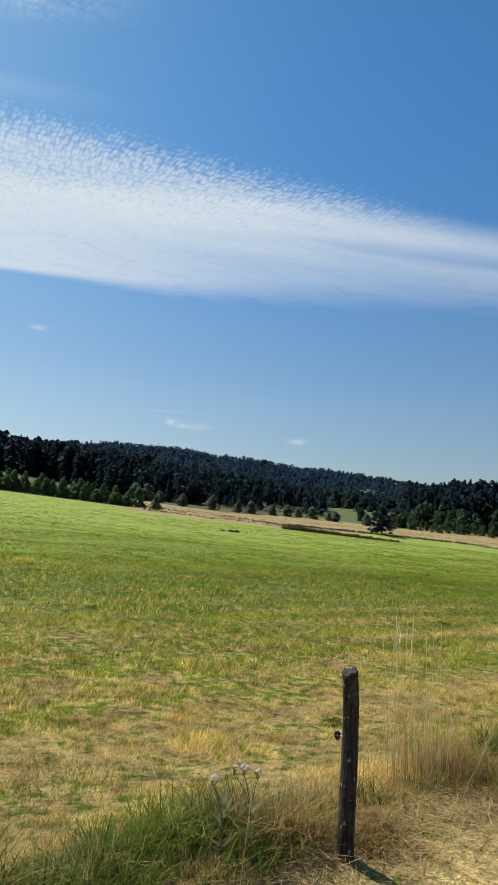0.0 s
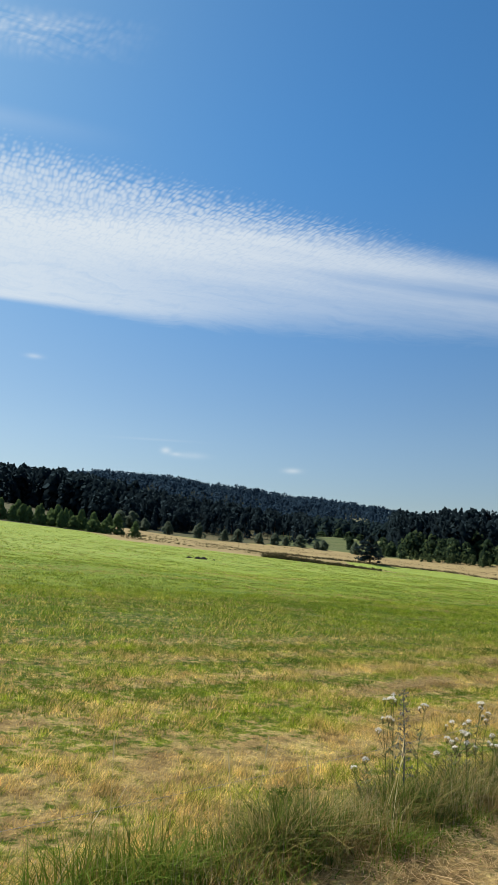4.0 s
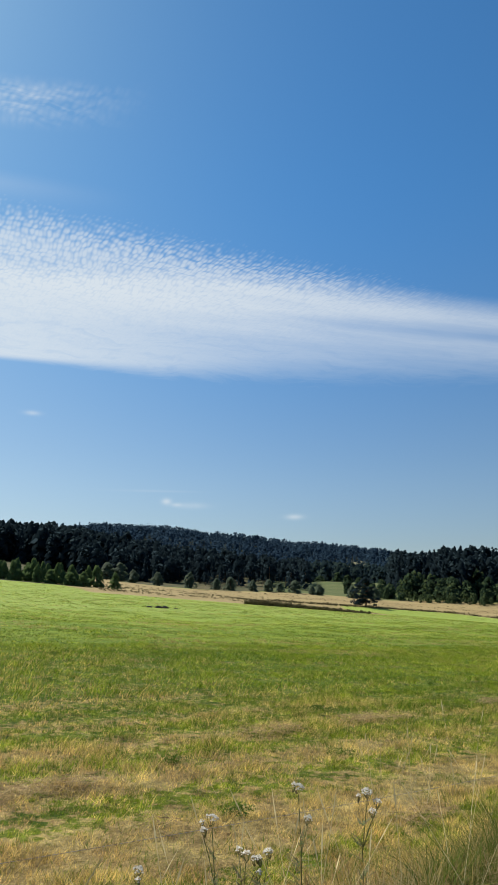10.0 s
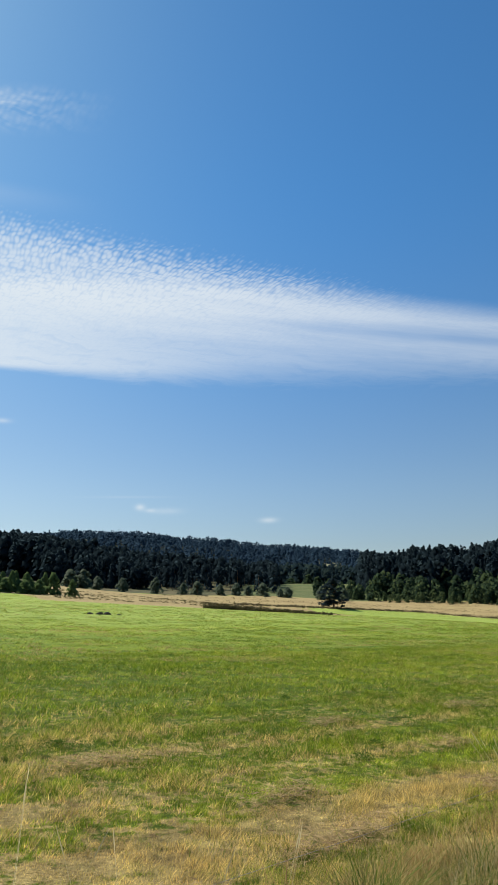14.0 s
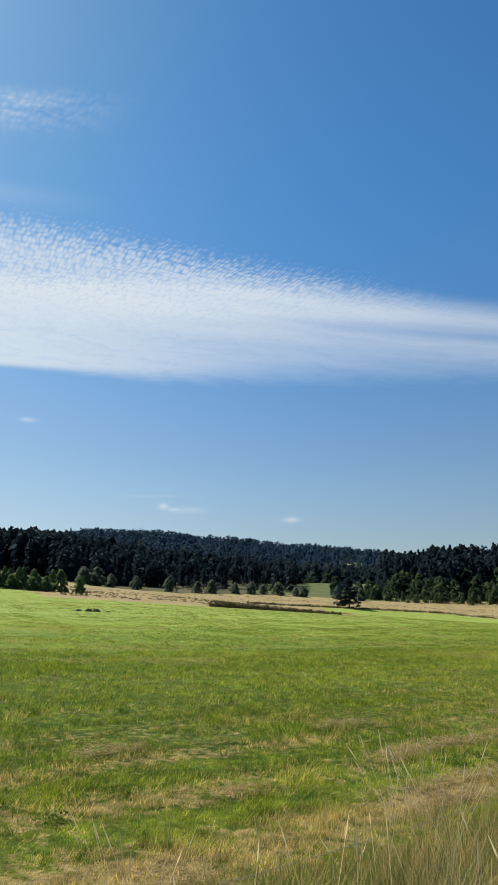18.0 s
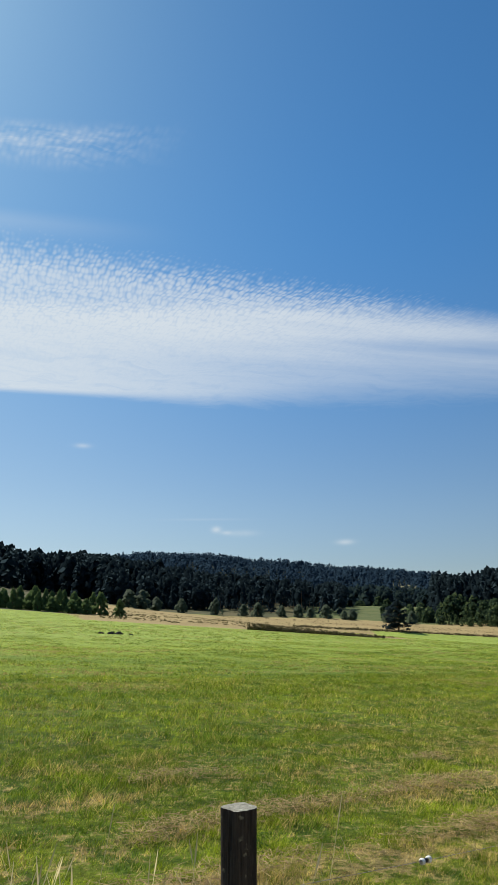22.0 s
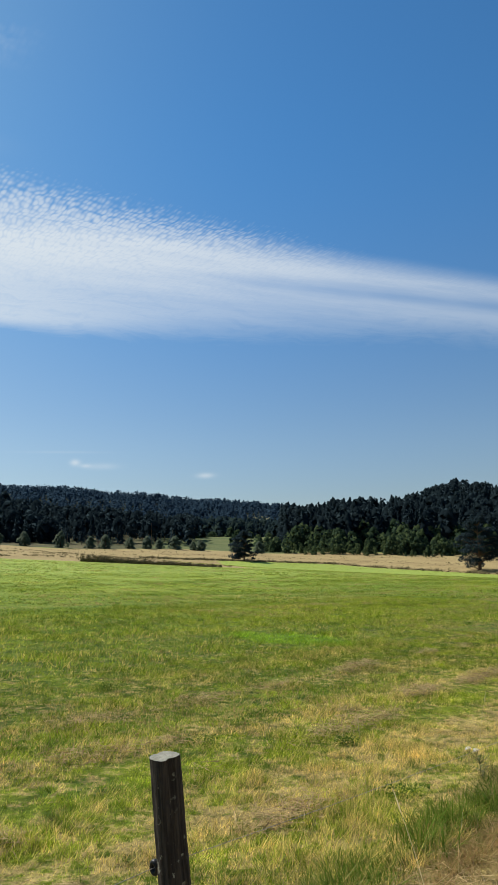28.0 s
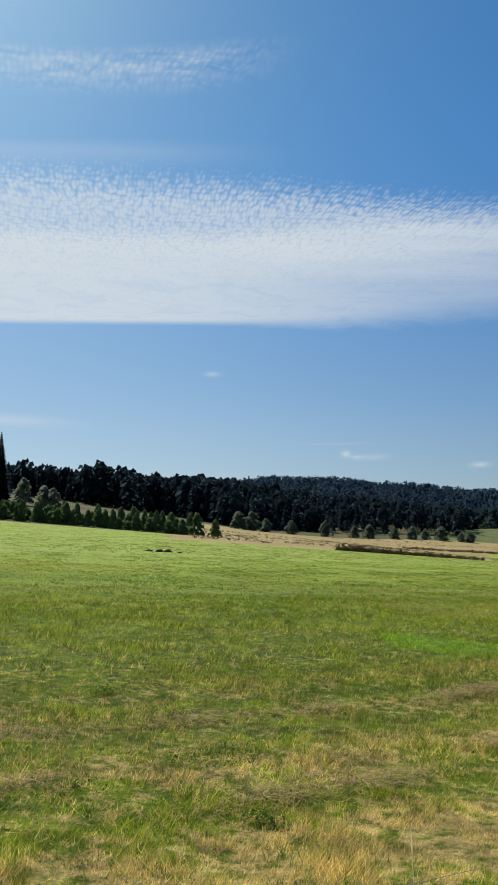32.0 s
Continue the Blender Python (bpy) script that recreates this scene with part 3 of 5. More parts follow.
def post_shaft(rng, height, radius, kind):
    """A weathered stake, standing a little in the ground; returns sides and top."""
    sides, rows = 22, 26
    seed = rng.uniform(0, 50)
    vs = []
    for i in range(rows):
        f = i / (rows - 1)
        h = -0.12 + f * (height + 0.12)
        bend = 0.026 * math.sin(f * 5.2 + seed) if kind == "thin" else 0.004 * math.sin(f * 3 + seed)
        for k in range(sides):
            a = 2 * math.pi * k / sides
            c, s = math.cos(a), math.sin(a)
            r = radius * (1.06 - 0.1 * f)
            if kind in ("square", "split"):
                r *= 1.12 / max(abs(c), abs(s), 0.86)
            r *= 1 + 0.1 * noise.noise((c * 1.6 + seed, s * 1.6, h * 3.0)) + 0.05 * noise.noise((c * 5 + seed, s * 5, h * 14))
            if kind == "split" and abs(((a - 4.25 + math.pi) % (2 * math.pi)) - math.pi) < 0.16:
                r *= 0.72
            top = h
            if i == rows - 1:
                top += {"ragged": 0.016, "thin": 0.022, "split": 0.006, "square": 0.003}[kind] * noise.noise((c * 3 + seed, s * 3, 0)) + (0.012 * c if kind == "thin" else 0.0)
            vs.append((r * c + bend, r * s + bend * 0.4, top))
    fs = [(i * sides + k, i * sides + (k + 1) % sides, (i + 1) * sides + (k + 1) % sides, (i + 1) * sides + k) for i in range(rows - 1) for k in range(sides)]
    rim = np.array(vs[-sides:])
    mid = rim.mean(0)
    cap = np.concatenate([rim + (0, 0, 0.0012), mid + (rim - mid) * 0.55 + (0, 0, 0.003), [mid + (0, 0, 0.002)]])
    cf = []
    for k in range(sides):
        j = (k + 1) % sides
        cf += [(k, j, sides + j), (k, sides + j, sides + k), (sides + k, sides + j, 2 * sides)]
    return np.array(vs), np.array(fs), cap, np.array(cf)


def ring_insulator():
    """A black plastic ring on a screw that stands out from a post."""
    stem = tube([(0, 0, 0), (0, 0.07, 0)], 0.006, 8)
    vs, fs = [], []
    for i in range(14):
        a = 2 * math.pi * i / 14
        for k in range(8):
            b = 2 * math.pi * k / 8
            r = 0.02 + 0.009 * math.cos(b)
            vs.append((0.012 * math.sin(b), 0.085 + r * math.cos(a), r * math.sin(a)))
            fs.append((i * 8 + k, i * 8 + (k + 1) % 8, ((i + 1) % 14) * 8 + (k + 1) % 8, ((i + 1) % 14) * 8 + k))
    return stem, (np.array(vs), np.array(fs))


FENCE_TURN = math.degrees(math.atan2(U[1], U[0]))
WIRE_AT = []


def build_fence():
    rng = np.random.default_rng(3)
    stem, ring = ring_insulator()
    stem_me, ring_me = mesh_of("screw", *stem, M_WIRE), mesh_of("ring", *ring, M_BLACK)
    words = {
        "thin": "slim crooked dark weathered wooden fence stake with lichen",
        "ragged": "dark weathered wooden fence post with a ragged top",
        "square": "dark squared wooden fence post with a flat grey top",
        "split": "leaning dark wooden fence post, split down one side",
    }
    for u, v, h, r, along, across, wire, kind in POSTS:
        p = at(u, v)
        ob = thing("fence_post", p, words[kind], "fence post", "posts of the pasture fence")
        ob.matrix_basis = pose(*p, across, along, FENCE_TURN)
        side, sf, cap, cf = post_shaft(rng, h, r, kind)
        me = mesh_of("shaft", side, sf, M_POST if kind in ("thin", "split") else M_POST_DARK)
        me.shade_smooth()
        part_mesh("shaft", me, ob)
        part_mesh("end_grain", mesh_of("end_grain", cap, cf, M_END if kind in ("square", "split") else M_END_DARK), ob, "grey weathered end grain" if kind in ("square", "split") else "")
        if kind == "ragged":
            WIRE_AT.append(ob.matrix_basis @ Vector((0, r + 0.004, wire)))
            hook = part_mesh("staple", stem_me, ob, "rusty wire staple")
            hook.location, hook.scale = (0, r * 0.75, wire), (0.5, 0.35, 0.5)
            continue
        ins = part_mesh("insulator", ring_me, ob, "black plastic ring insulator")
        ins.location = (0, r * 0.6, wire)
        part_mesh("screw", stem_me, ins)
        ins.scale = (0.75, 0.55, 0.75)
        m = ob.matrix_basis @ Vector((0, r * 0.6 + 0.085 * ins.scale.y, wire))
        WIRE_AT.append(m)
    ends = [Vector(at(-12, 0.1)) + Vector((0, 0, 0.52))] + WIRE_AT + [Vector(at(46, 0.1)) + Vector((0, 0, 0.6))]
    pts = []
    for a, b in zip(ends[:-1], ends[1:]):
        n = max(4, int((b - a).length / 0.4))
        for i in range(n):
            f = i / n
            pts.append(a.lerp(b, f) - Vector((0, 0, 0.0035 * (b - a).length ** 1.4 * 4 * f * (1 - f))))
    pts.append(ends[-1])
    v, f = tube(pts, 0.001, 6)
    tagged(new("fence_wire", mesh_of("fence_wire", v, f, M_WIRE)), "thin rusty fence wire strung through the post insulators", "wire")
    # a reel insulator in the middle of one span
    q = min(pts, key=lambda p: abs((np.array(p[:2]) - O) @ U - 23.0))
    ob = thing("reel_insulator", q, "small white porcelain reel insulator hung on the fence wire", "insulator", turn=FENCE_TURN, scale=0.8)
    for name, z0, z1, r, mat in (("cap", 0.012, 0.03, 0.014, M_CHINA), ("waist", -0.012, 0.012, 0.009, M_BLACK), ("base", -0.03, -0.012, 0.013, M_CHINA)):
        part_mesh(name, mesh_of(name, *tube([(z0, 0, 0), (z0 + 0.003, 0, 0), (z1 - 0.003, 0, 0), (z1, 0, 0)], (r * 0.7, r, r, r * 0.7), 12), mat), ob)


build_fence()


# ---- trees ----
def lumps(x, y, size, seed):
    """Smooth random values from 0 to 1 over the ground, in lumps of the given size."""
    grid = np.random.default_rng(seed).uniform(0, 1, (256, 256))
    gx, gy = x / size, y / size
    ix, iy = np.floor(gx).astype(int), np.floor(gy).astype(int)
    fx, fy = gx - ix, gy - iy
    fx, fy = fx * fx * (3 - 2 * fx), fy * fy * (3 - 2 * fy)
    g = lambda a, b: grid[a % 256, b % 256]
    return (g(ix, iy) * (1 - fx) + g(ix + 1, iy) * fx) * (1 - fy) + (g(ix, iy + 1) * (1 - fx) + g(ix + 1, iy + 1) * fx) * fy


def pine_parts(rng, height, spread, trunk_r, low=0.25, clumps=46, per=80, leaf=0.42, lean=0.0):
    """Trunk, limbs and crown of a broad old pine: bark and needles as arrays."""
    bark_v, bark_f, at_v = [], [], 0
    top = Vector((lean * height, 0, height * 0.93))
    spine = [Vector((lean * height * f ** 1.5 + 0.15 * math.sin(f * 6), 0.12 * math.sin(f * 5 + 1), height * 0.93 * f)) for f in np.linspace(0, 1, 8)]
    pieces = [tube(spine, [trunk_r * (1.15 - f) for f in np.linspace(0, 1, 8)], 10)]
    cs, rs = [], []
    for i in range(clumps):
        f = low + (1 - low) * (i + rng.uniform(0, 1)) / clumps
        base = spine[min(7, int(f * 7))]
        a = rng.uniform(0, 2 * np.pi)
        reach = spread * (0.35 + 0.65 * math.sin(math.pi * min(1, (f - low) / (1 - low) * 0.8 + 0.22))) * rng.uniform(0.35, 1.0)
        end = Vector((base.x + math.cos(a) * reach, base.y + math.sin(a) * reach, height * f + rng.uniform(-0.4, 0.8)))
        pieces.append(tube([base, base.lerp(end, 0.55) + Vector((0, 0, 0.3)), end], [trunk_r * 0.28, trunk_r * 0.18, 0.03], 5))
        cs.append(end)
        rs.append(rng.uniform(0.5, 1.2) * spread * 0.22)
        if rng.uniform() < 0.8:
            cs.append(base.lerp(end, 0.6) + Vector((0, 0, 0.4)))
            rs.append(spread * 0.2)
    for v, f in pieces:
        bark_v.append(v)
        bark_f.append(f + at_v)
        at_v += len(v)
    crown = leaf_cloud(rng, np.array(cs), np.array(rs), per, leaf, 0.42)
    return np.concatenate(bark_v), np.concatenate(bark_f), crown


def build_pine(name, place, height, spread, trunk_r, label, seed, **more):
    rng = np.random.default_rng(seed)
    v, f, crown = pine_parts(rng, height, spread, trunk_r, **more)
    ob = thing(name, place, label, "tree")
    part_mesh("trunk", mesh_of("trunk", v, f, M_BARK), ob)
    part_mesh("crown", mesh_of("crown", crown, soup(crown), M_PINE), ob)
    return ob


def spot(x, y, sink=0.1):
    return x, y, float(terrain(x, y)) - sink


build_pine("pine_tree", spot(193.0, 208.0), 18.0, 8.0, 0.5, "tall dark old pine with drooping boughs at the field edge", 11, low=0.1, clumps=84, per=84)
build_pine("pine_tree", spot(201.5, 203.0), 16.2, 7.4, 0.38, "dark old pine leaning outwards beside its twin", 12, low=0.16, clumps=66, per=84, lean=0.1)
build_pine("pine_tree", spot(123.0, 243.0), 9.6, 5.0, 0.3, "broad dark pine standing alone in the hay meadow", 13, low=0.08, clumps=62, per=72)


def bush_mesh(rng, height, spread, clumps, size, point):
    """The crown of a shrub, from round to pointed."""
    f = (np.arange(clumps) + rng.uniform(0, 1, clumps)) / clumps
    a = rng.uniform(0, 2 * np.pi, clumps)
    wide = spread * ((1 - 0.85 * f ** 2.4) * (1 - point) + (1.02 - 0.92 * f) * point) * (0.75 + 0.25 * np.sin(a * 3 + f * 7))
    q = wide * np.sqrt(rng.uniform(0.15, 1, clumps))
    c = np.stack([np.cos(a) * q, np.sin(a) * q, 0.04 + f * height * 0.88], 1)
    return domes(rng, c, rng.uniform(0.6, 1.3, clumps) * size, np.stack([np.cos(a), np.sin(a)], 1), 0.7, 0.5)


def build_bushes(name, spots, mat, label, category, group, kinds=3, clumps=130, size=0.1, seed=5, point=0.0):
    """Shrubs or young trees, a few shapes shared among many."""
    rng = np.random.default_rng(seed)
    shapes = []
    for k in range(kinds):
        shapes.append((mesh_of("foliage", *bush_mesh(rng, 1.0, 0.46, clumps, size, point), mat), mesh_of("stem", *tube([(0, 0, -0.05), (0.01, 0, 0.3), (0, 0.02, 0.7)], (0.035, 0.028, 0.01), 7), M_BARK)))
    for i, (x, y, h, wide) in enumerate(spots):
        ob = thing(name, spot(x, y, 0.05), label, category, group, turn=rng.uniform(0, 360))
        ob.scale = (wide, wide, h)
        part_mesh("foliage", shapes[i % kinds][0], ob)
        part_mesh("stem", shapes[i % kinds][1], ob)


# round shrubs along the far side of the hay meadow
SHRUBS = ((36, 272, 6.5, 8), (41, 274, 7.0, 8), (46, 276, 5.0, 6), (55, 277, 5.2, 6), (68, 281, 6.2, 6), (79, 283, 4.6, 5.5), (84.5, 283, 5.4, 6), (94, 284, 4.6, 5), (101, 285, 5.0, 6), (106, 286, 3.8, 5), (112, 285, 5.4, 7), (119, 284, 3.6, 4), (122.5, 285, 4.4, 6), (137, 285, 5.4, 6), (150, 291, 5.2, 6.5), (155, 300, 4.2, 5.5))
build_bushes("shrub", SHRUBS, M_SHRUB, "round grey-green shrub at the edge of the hay meadow", "shrub", "shrubs along the hay meadow", kinds=5)

HEDGE = ((150, 318, 6.5, 7), (181, 388, 5.5, 8), (190, 392, 4.0, 7), (171, 430, 5.0, 9), (184, 436, 4.0, 9), (198, 441, 6.5, 9))
build_bushes("hedge_tree", HEDGE, M_LEAF, "dark green hedgerow tree in the valley meadow", "tree", "hedgerow trees in the valley", kinds=4, seed=9)

rng = np.random.default_rng(21)
young = []
for i in range(46):
    f = i / 45
    for row in range(2):
        young.append((-44 + 66 * f + rng.uniform(-1, 1), 176 + 7 * (1 - f) + row * 6 + rng.uniform(-1.5, 1.5), rng.uniform(2.6, 6.0) * (0.85 + 0.1 * f), rng.uniform(3.0, 4.8)))
young += [(24.5, 178, 5.2, 4.6), (28.5, 176, 4.0, 3.6)]
build_bushes("young_conifer", young, M_SPRUCE, "young bushy conifer in a planted row above the field", "tree", "young conifers of the plantation", kinds=6, clumps=120, size=0.1, seed=6, point=0.3)


def conifers(rng, x, y, height, wide, clumps, slim, low=0.0, size=1.0):
    """Crowns of forest trees built of drooping clumps; slim ones taper to a point, the others carry broad uneven heads."""
    n = len(x)
    f = (np.arange(clumps)[None] + rng.uniform(0, 1, (n, clumps))) / clumps
    f = f + (1 - f) * np.broadcast_to(low, (n,))[:, None]
    a = rng.uniform(0, 2 * np.pi, (n, clumps))
    rough = 1 + 0.28 * np.sin(a * 2 + rng.uniform(0, 6, (n, 1)) + f * 7)
    point, broad = 1.02 - f, np.sqrt(np.clip(1 - ((f - 0.55) / 0.5) ** 2, 0.03, 1))
    taper = np.where(slim[:, None], point, broad)
    q = wide[:, None] * taper * rough * rng.uniform(0.35, 0.95, (n, clumps))
    p = np.stack([x[:, None] + np.cos(a) * q, y[:, None] + np.sin(a) * q, terrain(x, y)[:, None] + height[:, None] * f * 0.97], 2)
    r = size * wide[:, None] * (0.16 + 0.3 * taper) * rng.uniform(0.65, 1.2, (n, clumps))
    out = np.stack([np.cos(a), np.sin(a)], 2).reshape(-1, 2)
    return domes(rng, p.reshape(-1, 3), r.ravel(), out, 0.85, 0.6)


def scatter(rng, n, r0, r1, a0, a1):
    r = np.sqrt(rng.uniform(r0 * r0, r1 * r1, n))
    a = np.radians(rng.uniform(a0, a1, n))
    return 15 + r * np.sin(a), 9 + r * np.cos(a), r, np.degrees(a)


def wood(name, seed, n, r0, r1, a0, a1, tall, wide, clumps, mat, label, keep=None, slim=0.6, low=None, size=1.0, bare=None):
    rng = np.random.default_rng(seed)
    x, y, r, a = scatter(rng, n, r0, r1, a0, a1)
    if keep is not None:
        k = keep(x, y, r, a)
        x, y, r, a = x[k], y[k], r[k], a[k]
    h = (0.5 * lumps(x, y, 26.0, seed) + 0.5 * rng.uniform(0, 1, len(x))) * 1.25 * (tall[1] - tall[0]) + tall[0] - 1.0
    if low is not None:
        h = h * low(a, r)
    w = h * rng.uniform(*wide, len(x))
    thin = rng.uniform(0, 1, len(x)) < slim
    # trees deep in the wood show only the tops of their crowns
    deep = (r > r0 + 105) & (r1 < 600)
    start = np.where(deep, 0.45, 0.02) if bare is None else np.where(deep, 0.45, bare(a, r))
    vs, fs, m = [], [], 0
    for pick, k in ((~deep, clumps), (deep, clumps // 2)):
        v, f = conifers(rng, x[pick], y[pick], h[pick], w[pick], k, thin[pick], start[pick], size)
        vs.append(v)
        fs.append(f + m)
        m += len(v)
    stuff(name, np.concatenate(vs), np.concatenate(fs), mat, label, "woodland")
    return x[~deep], y[~deep], h[~deep], start[~deep]


def stems(name, seed, x, y, h, label):
    """Straight bare trunks of trees at the edge of a wood."""
    rng = np.random.default_rng(seed)
    n, b = len(x), 2 * np.pi * np.arange(4) / 4 + 0.4
    r = rng.uniform(0.13, 0.24, n)
    ring = lambda z, k: np.stack([x[:, None] + np.cos(b) * r[:, None] * k, y[:, None] + np.sin(b) * r[:, None] * k, np.broadcast_to(z[:, None], (n, 4))], 2)
    z = terrain(x, y)
    v = np.concatenate([ring(z - 0.2, 1.0), ring(z + h * 0.75, 0.45)], 1)
    q = np.array([(i, (i + 1) % 4, 4 + (i + 1) % 4, 4 + i) for i in range(4)])
    stuff(name, v.reshape(-1, 3), (np.arange(n)[:, None, None] * 8 + q[None]).reshape(-1, 4), M_STEMS, label, "tree trunks")


edge = wood("pine_wood", 31, 2350, 285, 560, -24, 20.5, (12, 21.5), (0.17, 0.25), 50, M_PINE, "dense dark pine wood on the hillside behind the meadow",
            lambda x, y, r, a: r > 328 - 34 * smooth(-2, 4, a) + 10 * smooth(5, 12, a) + 15 * smooth(17, 20, a), slim=0.2, low=lambda a, r: (1 - 0.32 * smooth(4, 13, a) - 0.26 * smooth(-6, -11, a)) * (0.62 + 0.38 * smooth(295, 345, r)),
            bare=lambda a, r: 0.02 + 0.3 * smooth(10, 13, a) * smooth(0.2, 0.6, lumps(a * 3.0, r, 1.5, 36)))
edge_az = np.degrees(np.arctan2(edge[0] - 15, edge[1] - 9))
pick = edge_az > 9.5
stems("wood_trunks", 37, edge[0][pick], edge[1][pick], edge[2][pick], "bare trunks at the edge of the pine wood")
wood("hill_pines", 32, 1450, 350, 520, 27.0, 62, (13, 23), (0.15, 0.23), 50, M_PINE, "dark pine wood on the hill beside the valley",
     lambda x, y, r, a: r > 352 + 50 * smooth(41, 46, a), slim=0.6)
wood("ridge_woods", 33, 7000, 640, 1130, -24, 40, (9, 15), (0.2, 0.28), 8, M_PINE_HAZE, "wooded ridge in the distance, haze painted into its blue-green",
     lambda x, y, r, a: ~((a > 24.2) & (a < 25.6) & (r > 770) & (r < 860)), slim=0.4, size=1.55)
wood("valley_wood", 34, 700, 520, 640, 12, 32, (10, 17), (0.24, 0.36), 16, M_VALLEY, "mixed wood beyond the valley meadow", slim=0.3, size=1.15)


def round_wood(name, seed, n, r0, r1, a0, a1, tall, mat, label, clumps=54):
    """Broadleaf trees packed along a wood's edge."""
    rng = np.random.default_rng(seed)
    x, y, r, a = scatter(rng, n, r0, r1, a0, a1)
    h = rng.uniform(*tall, n) * (0.6 + 0.4 * (r - r0) / (r1 - r0))
    f = (np.arange(clumps)[None] + rng.uniform(0, 1, (n, clumps))) / clumps
    b = rng.uniform(0, 2 * np.pi, (n, clumps))
    q = h[:, None] * 0.3 * np.sqrt(np.clip(1 - ((f - 0.42) / 0.59) ** 2, 0.03, 1)) * rng.uniform(0.5, 1, (n, clumps)) * (1 + 0.2 * np.sin(b * 3 + r[:, None]))
    c = np.stack([x[:, None] + np.cos(b) * q, y[:, None] + np.sin(b) * q, terrain(x, y)[:, None] + h[:, None] * f * 0.94], 2).reshape(-1, 3)
    v, f = domes(rng, c, (h[:, None] * 0.085 * rng.uniform(0.6, 1.3, (n, clumps))).ravel(), np.stack([np.cos(b), np.sin(b)], 2).reshape(-1, 2), 0.75, 0.6)
    stuff(name, v, f, mat, label, "woodland")


round_wood("wood_edge", 41, 95, 326, 362, 27.0, 42.5, (7, 15.5), M_LEAF, "broadleaf trees along the foot of the pine hill")
round_wood("valley_edge", 43, 26, 330, 352, 25.2, 28.2, (4.5, 9), M_LEAF, "dark broadleaf trees closing the valley meadow")
round_wood("edge_thicket", 42, 55, 318, 334, 27.5, 41.0, (2.5, 6.5), M_THICKET, "lighter green thicket in front of the wood")


# the tall spruce at the end of the plantation
def build_spruce(place, height, wide, seed):
    rng = np.random.default_rng(seed)
    ob = thing("spruce_tree", place, "tall dark pointed spruce at the end of the plantation", "tree")
    part_mesh("trunk", mesh_of("trunk", *tube([(0, 0, -0.2), (0, 0, height * 0.5), (0, 0, height * 0.97)], (0.3, 0.2, 0.03), 8), M_BARK), ob)
    vs = []
    for i in range(44):
        f = 0.06 + 0.92 * i / 43
        n = 40
        a = rng.uniform(0, 2 * np.pi, n)
        reach = wide * (1.03 - f) * rng.uniform(0.6, 1.05, n)
        d = np.stack([np.cos(a), np.sin(a), np.full(n, -0.28)], 1)
        s = np.stack([-np.sin(a), np.cos(a), np.zeros(n)], 1)
        root = np.array([0, 0, height * f])
        vs.append(np.stack([root + d * reach[:, None], root + s * 0.42 * reach[:, None] + d * 0.4 * reach[:, None], root - s * 0.42 * reach[:, None] + d * 0.35 * reach[:, None] + (0, 0, 0.3)], 1).reshape(-1, 3))
    v = np.concatenate(vs)
    part_mesh("boughs", mesh_of("boughs", v, soup(v), M_PINE), ob)


build_spruce(spot(-27.6, 206.0), 21.5, 4.6, 51)
build_spruce(spot(-37.0, 211.0), 22.0, 4.6, 52)
build_bushes("pale_tree", ((-35, 257, 9.5, 8), (-28.5, 258, 7.5, 8), (-25, 256, 7.0, 7)), leafy("pale_leaves", (0.08, 0.1, 0.06), (0.13, 0.155, 0.09), None, 0.4), "pale grey-green tree behind the plantation", "tree", "pale trees behind the plantation", seed=8)


# ---- brush in the ditch that cuts into the field ----
def build_brush():
    rng = np.random.default_rng(61)
    n = 330
    f = rng.uniform(0, 1, n) ** 1.3
    x, y = 51 + 23 * f + rng.normal(size=n) * 0.8, 144 - 3 * f + rng.normal(size=n) * 0.8
    h = rng.uniform(0.3, 1.0, n) ** 1.5 * 1.15 * (1.2 - 0.8 * f)
    c = np.stack([x, y, terrain(x, y) + h * 0.5], 1)
    v = leaf_cloud(rng, c, h * 0.55, 26, 0.28)
    stuff("ditch_brush", v, soup(v), M_BRUSH, "low brown-green scrub along a ditch in the field", "scrub")
    n = 900
    x2 = rng.uniform(86, 210, n)
    y2 = np.where(x2 < 158, 241.0, (262 - 0.83 * x2) / 0.55) + rng.normal(size=n) * 1.2
    h = rng.uniform(0.15, 0.7, n) * (1 + 0.7 * smooth(140, 165, x2))
    v = leaf_cloud(rng, np.stack([x2, y2, terrain(x2, y2) + h * 0.4], 1), h * 0.7, 12, 0.3)
    stuff("field_margin", v, soup(v), M_BRUSH, "strip of rough unmown weeds along the field margin", "scrub")


build_brush()


def build_hay_weeds():
    """Low tufts of weeds standing about in the hay stubble."""
    rng = np.random.default_rng(62)
    n = 1500
    x = np.concatenate([rng.uniform(24, 84, n), rng.uniform(60, 215, n)])
    y = np.concatenate([rng.uniform(145, 230, n), rng.uniform(190, 275, n)])
    s = 0.5 * x + 0.87 * y
    hay = ((y > 145) & (x < 84)) | (y > 243) | (0.83 * x + 0.55 * y > 266)
    ok = hay & (s < 262 + 0.7 * np.clip(x - 50, 0, 130)) & (lumps(x * 0.4, y, 6.0, 19) > 0.5)
    x, y = x[ok], y[ok]
    h = rng.uniform(0.12, 0.5, len(x))
    v = leaf_cloud(rng, np.stack([x, y, terrain(x, y) + h * 0.35], 1), h * 0.8, 14, 0.16, 0.5)
    stuff("hay_weeds", v, soup(v), M_BRUSH, "low brownish weeds scattered over the hay stubble", "weeds")


build_hay_weeds()


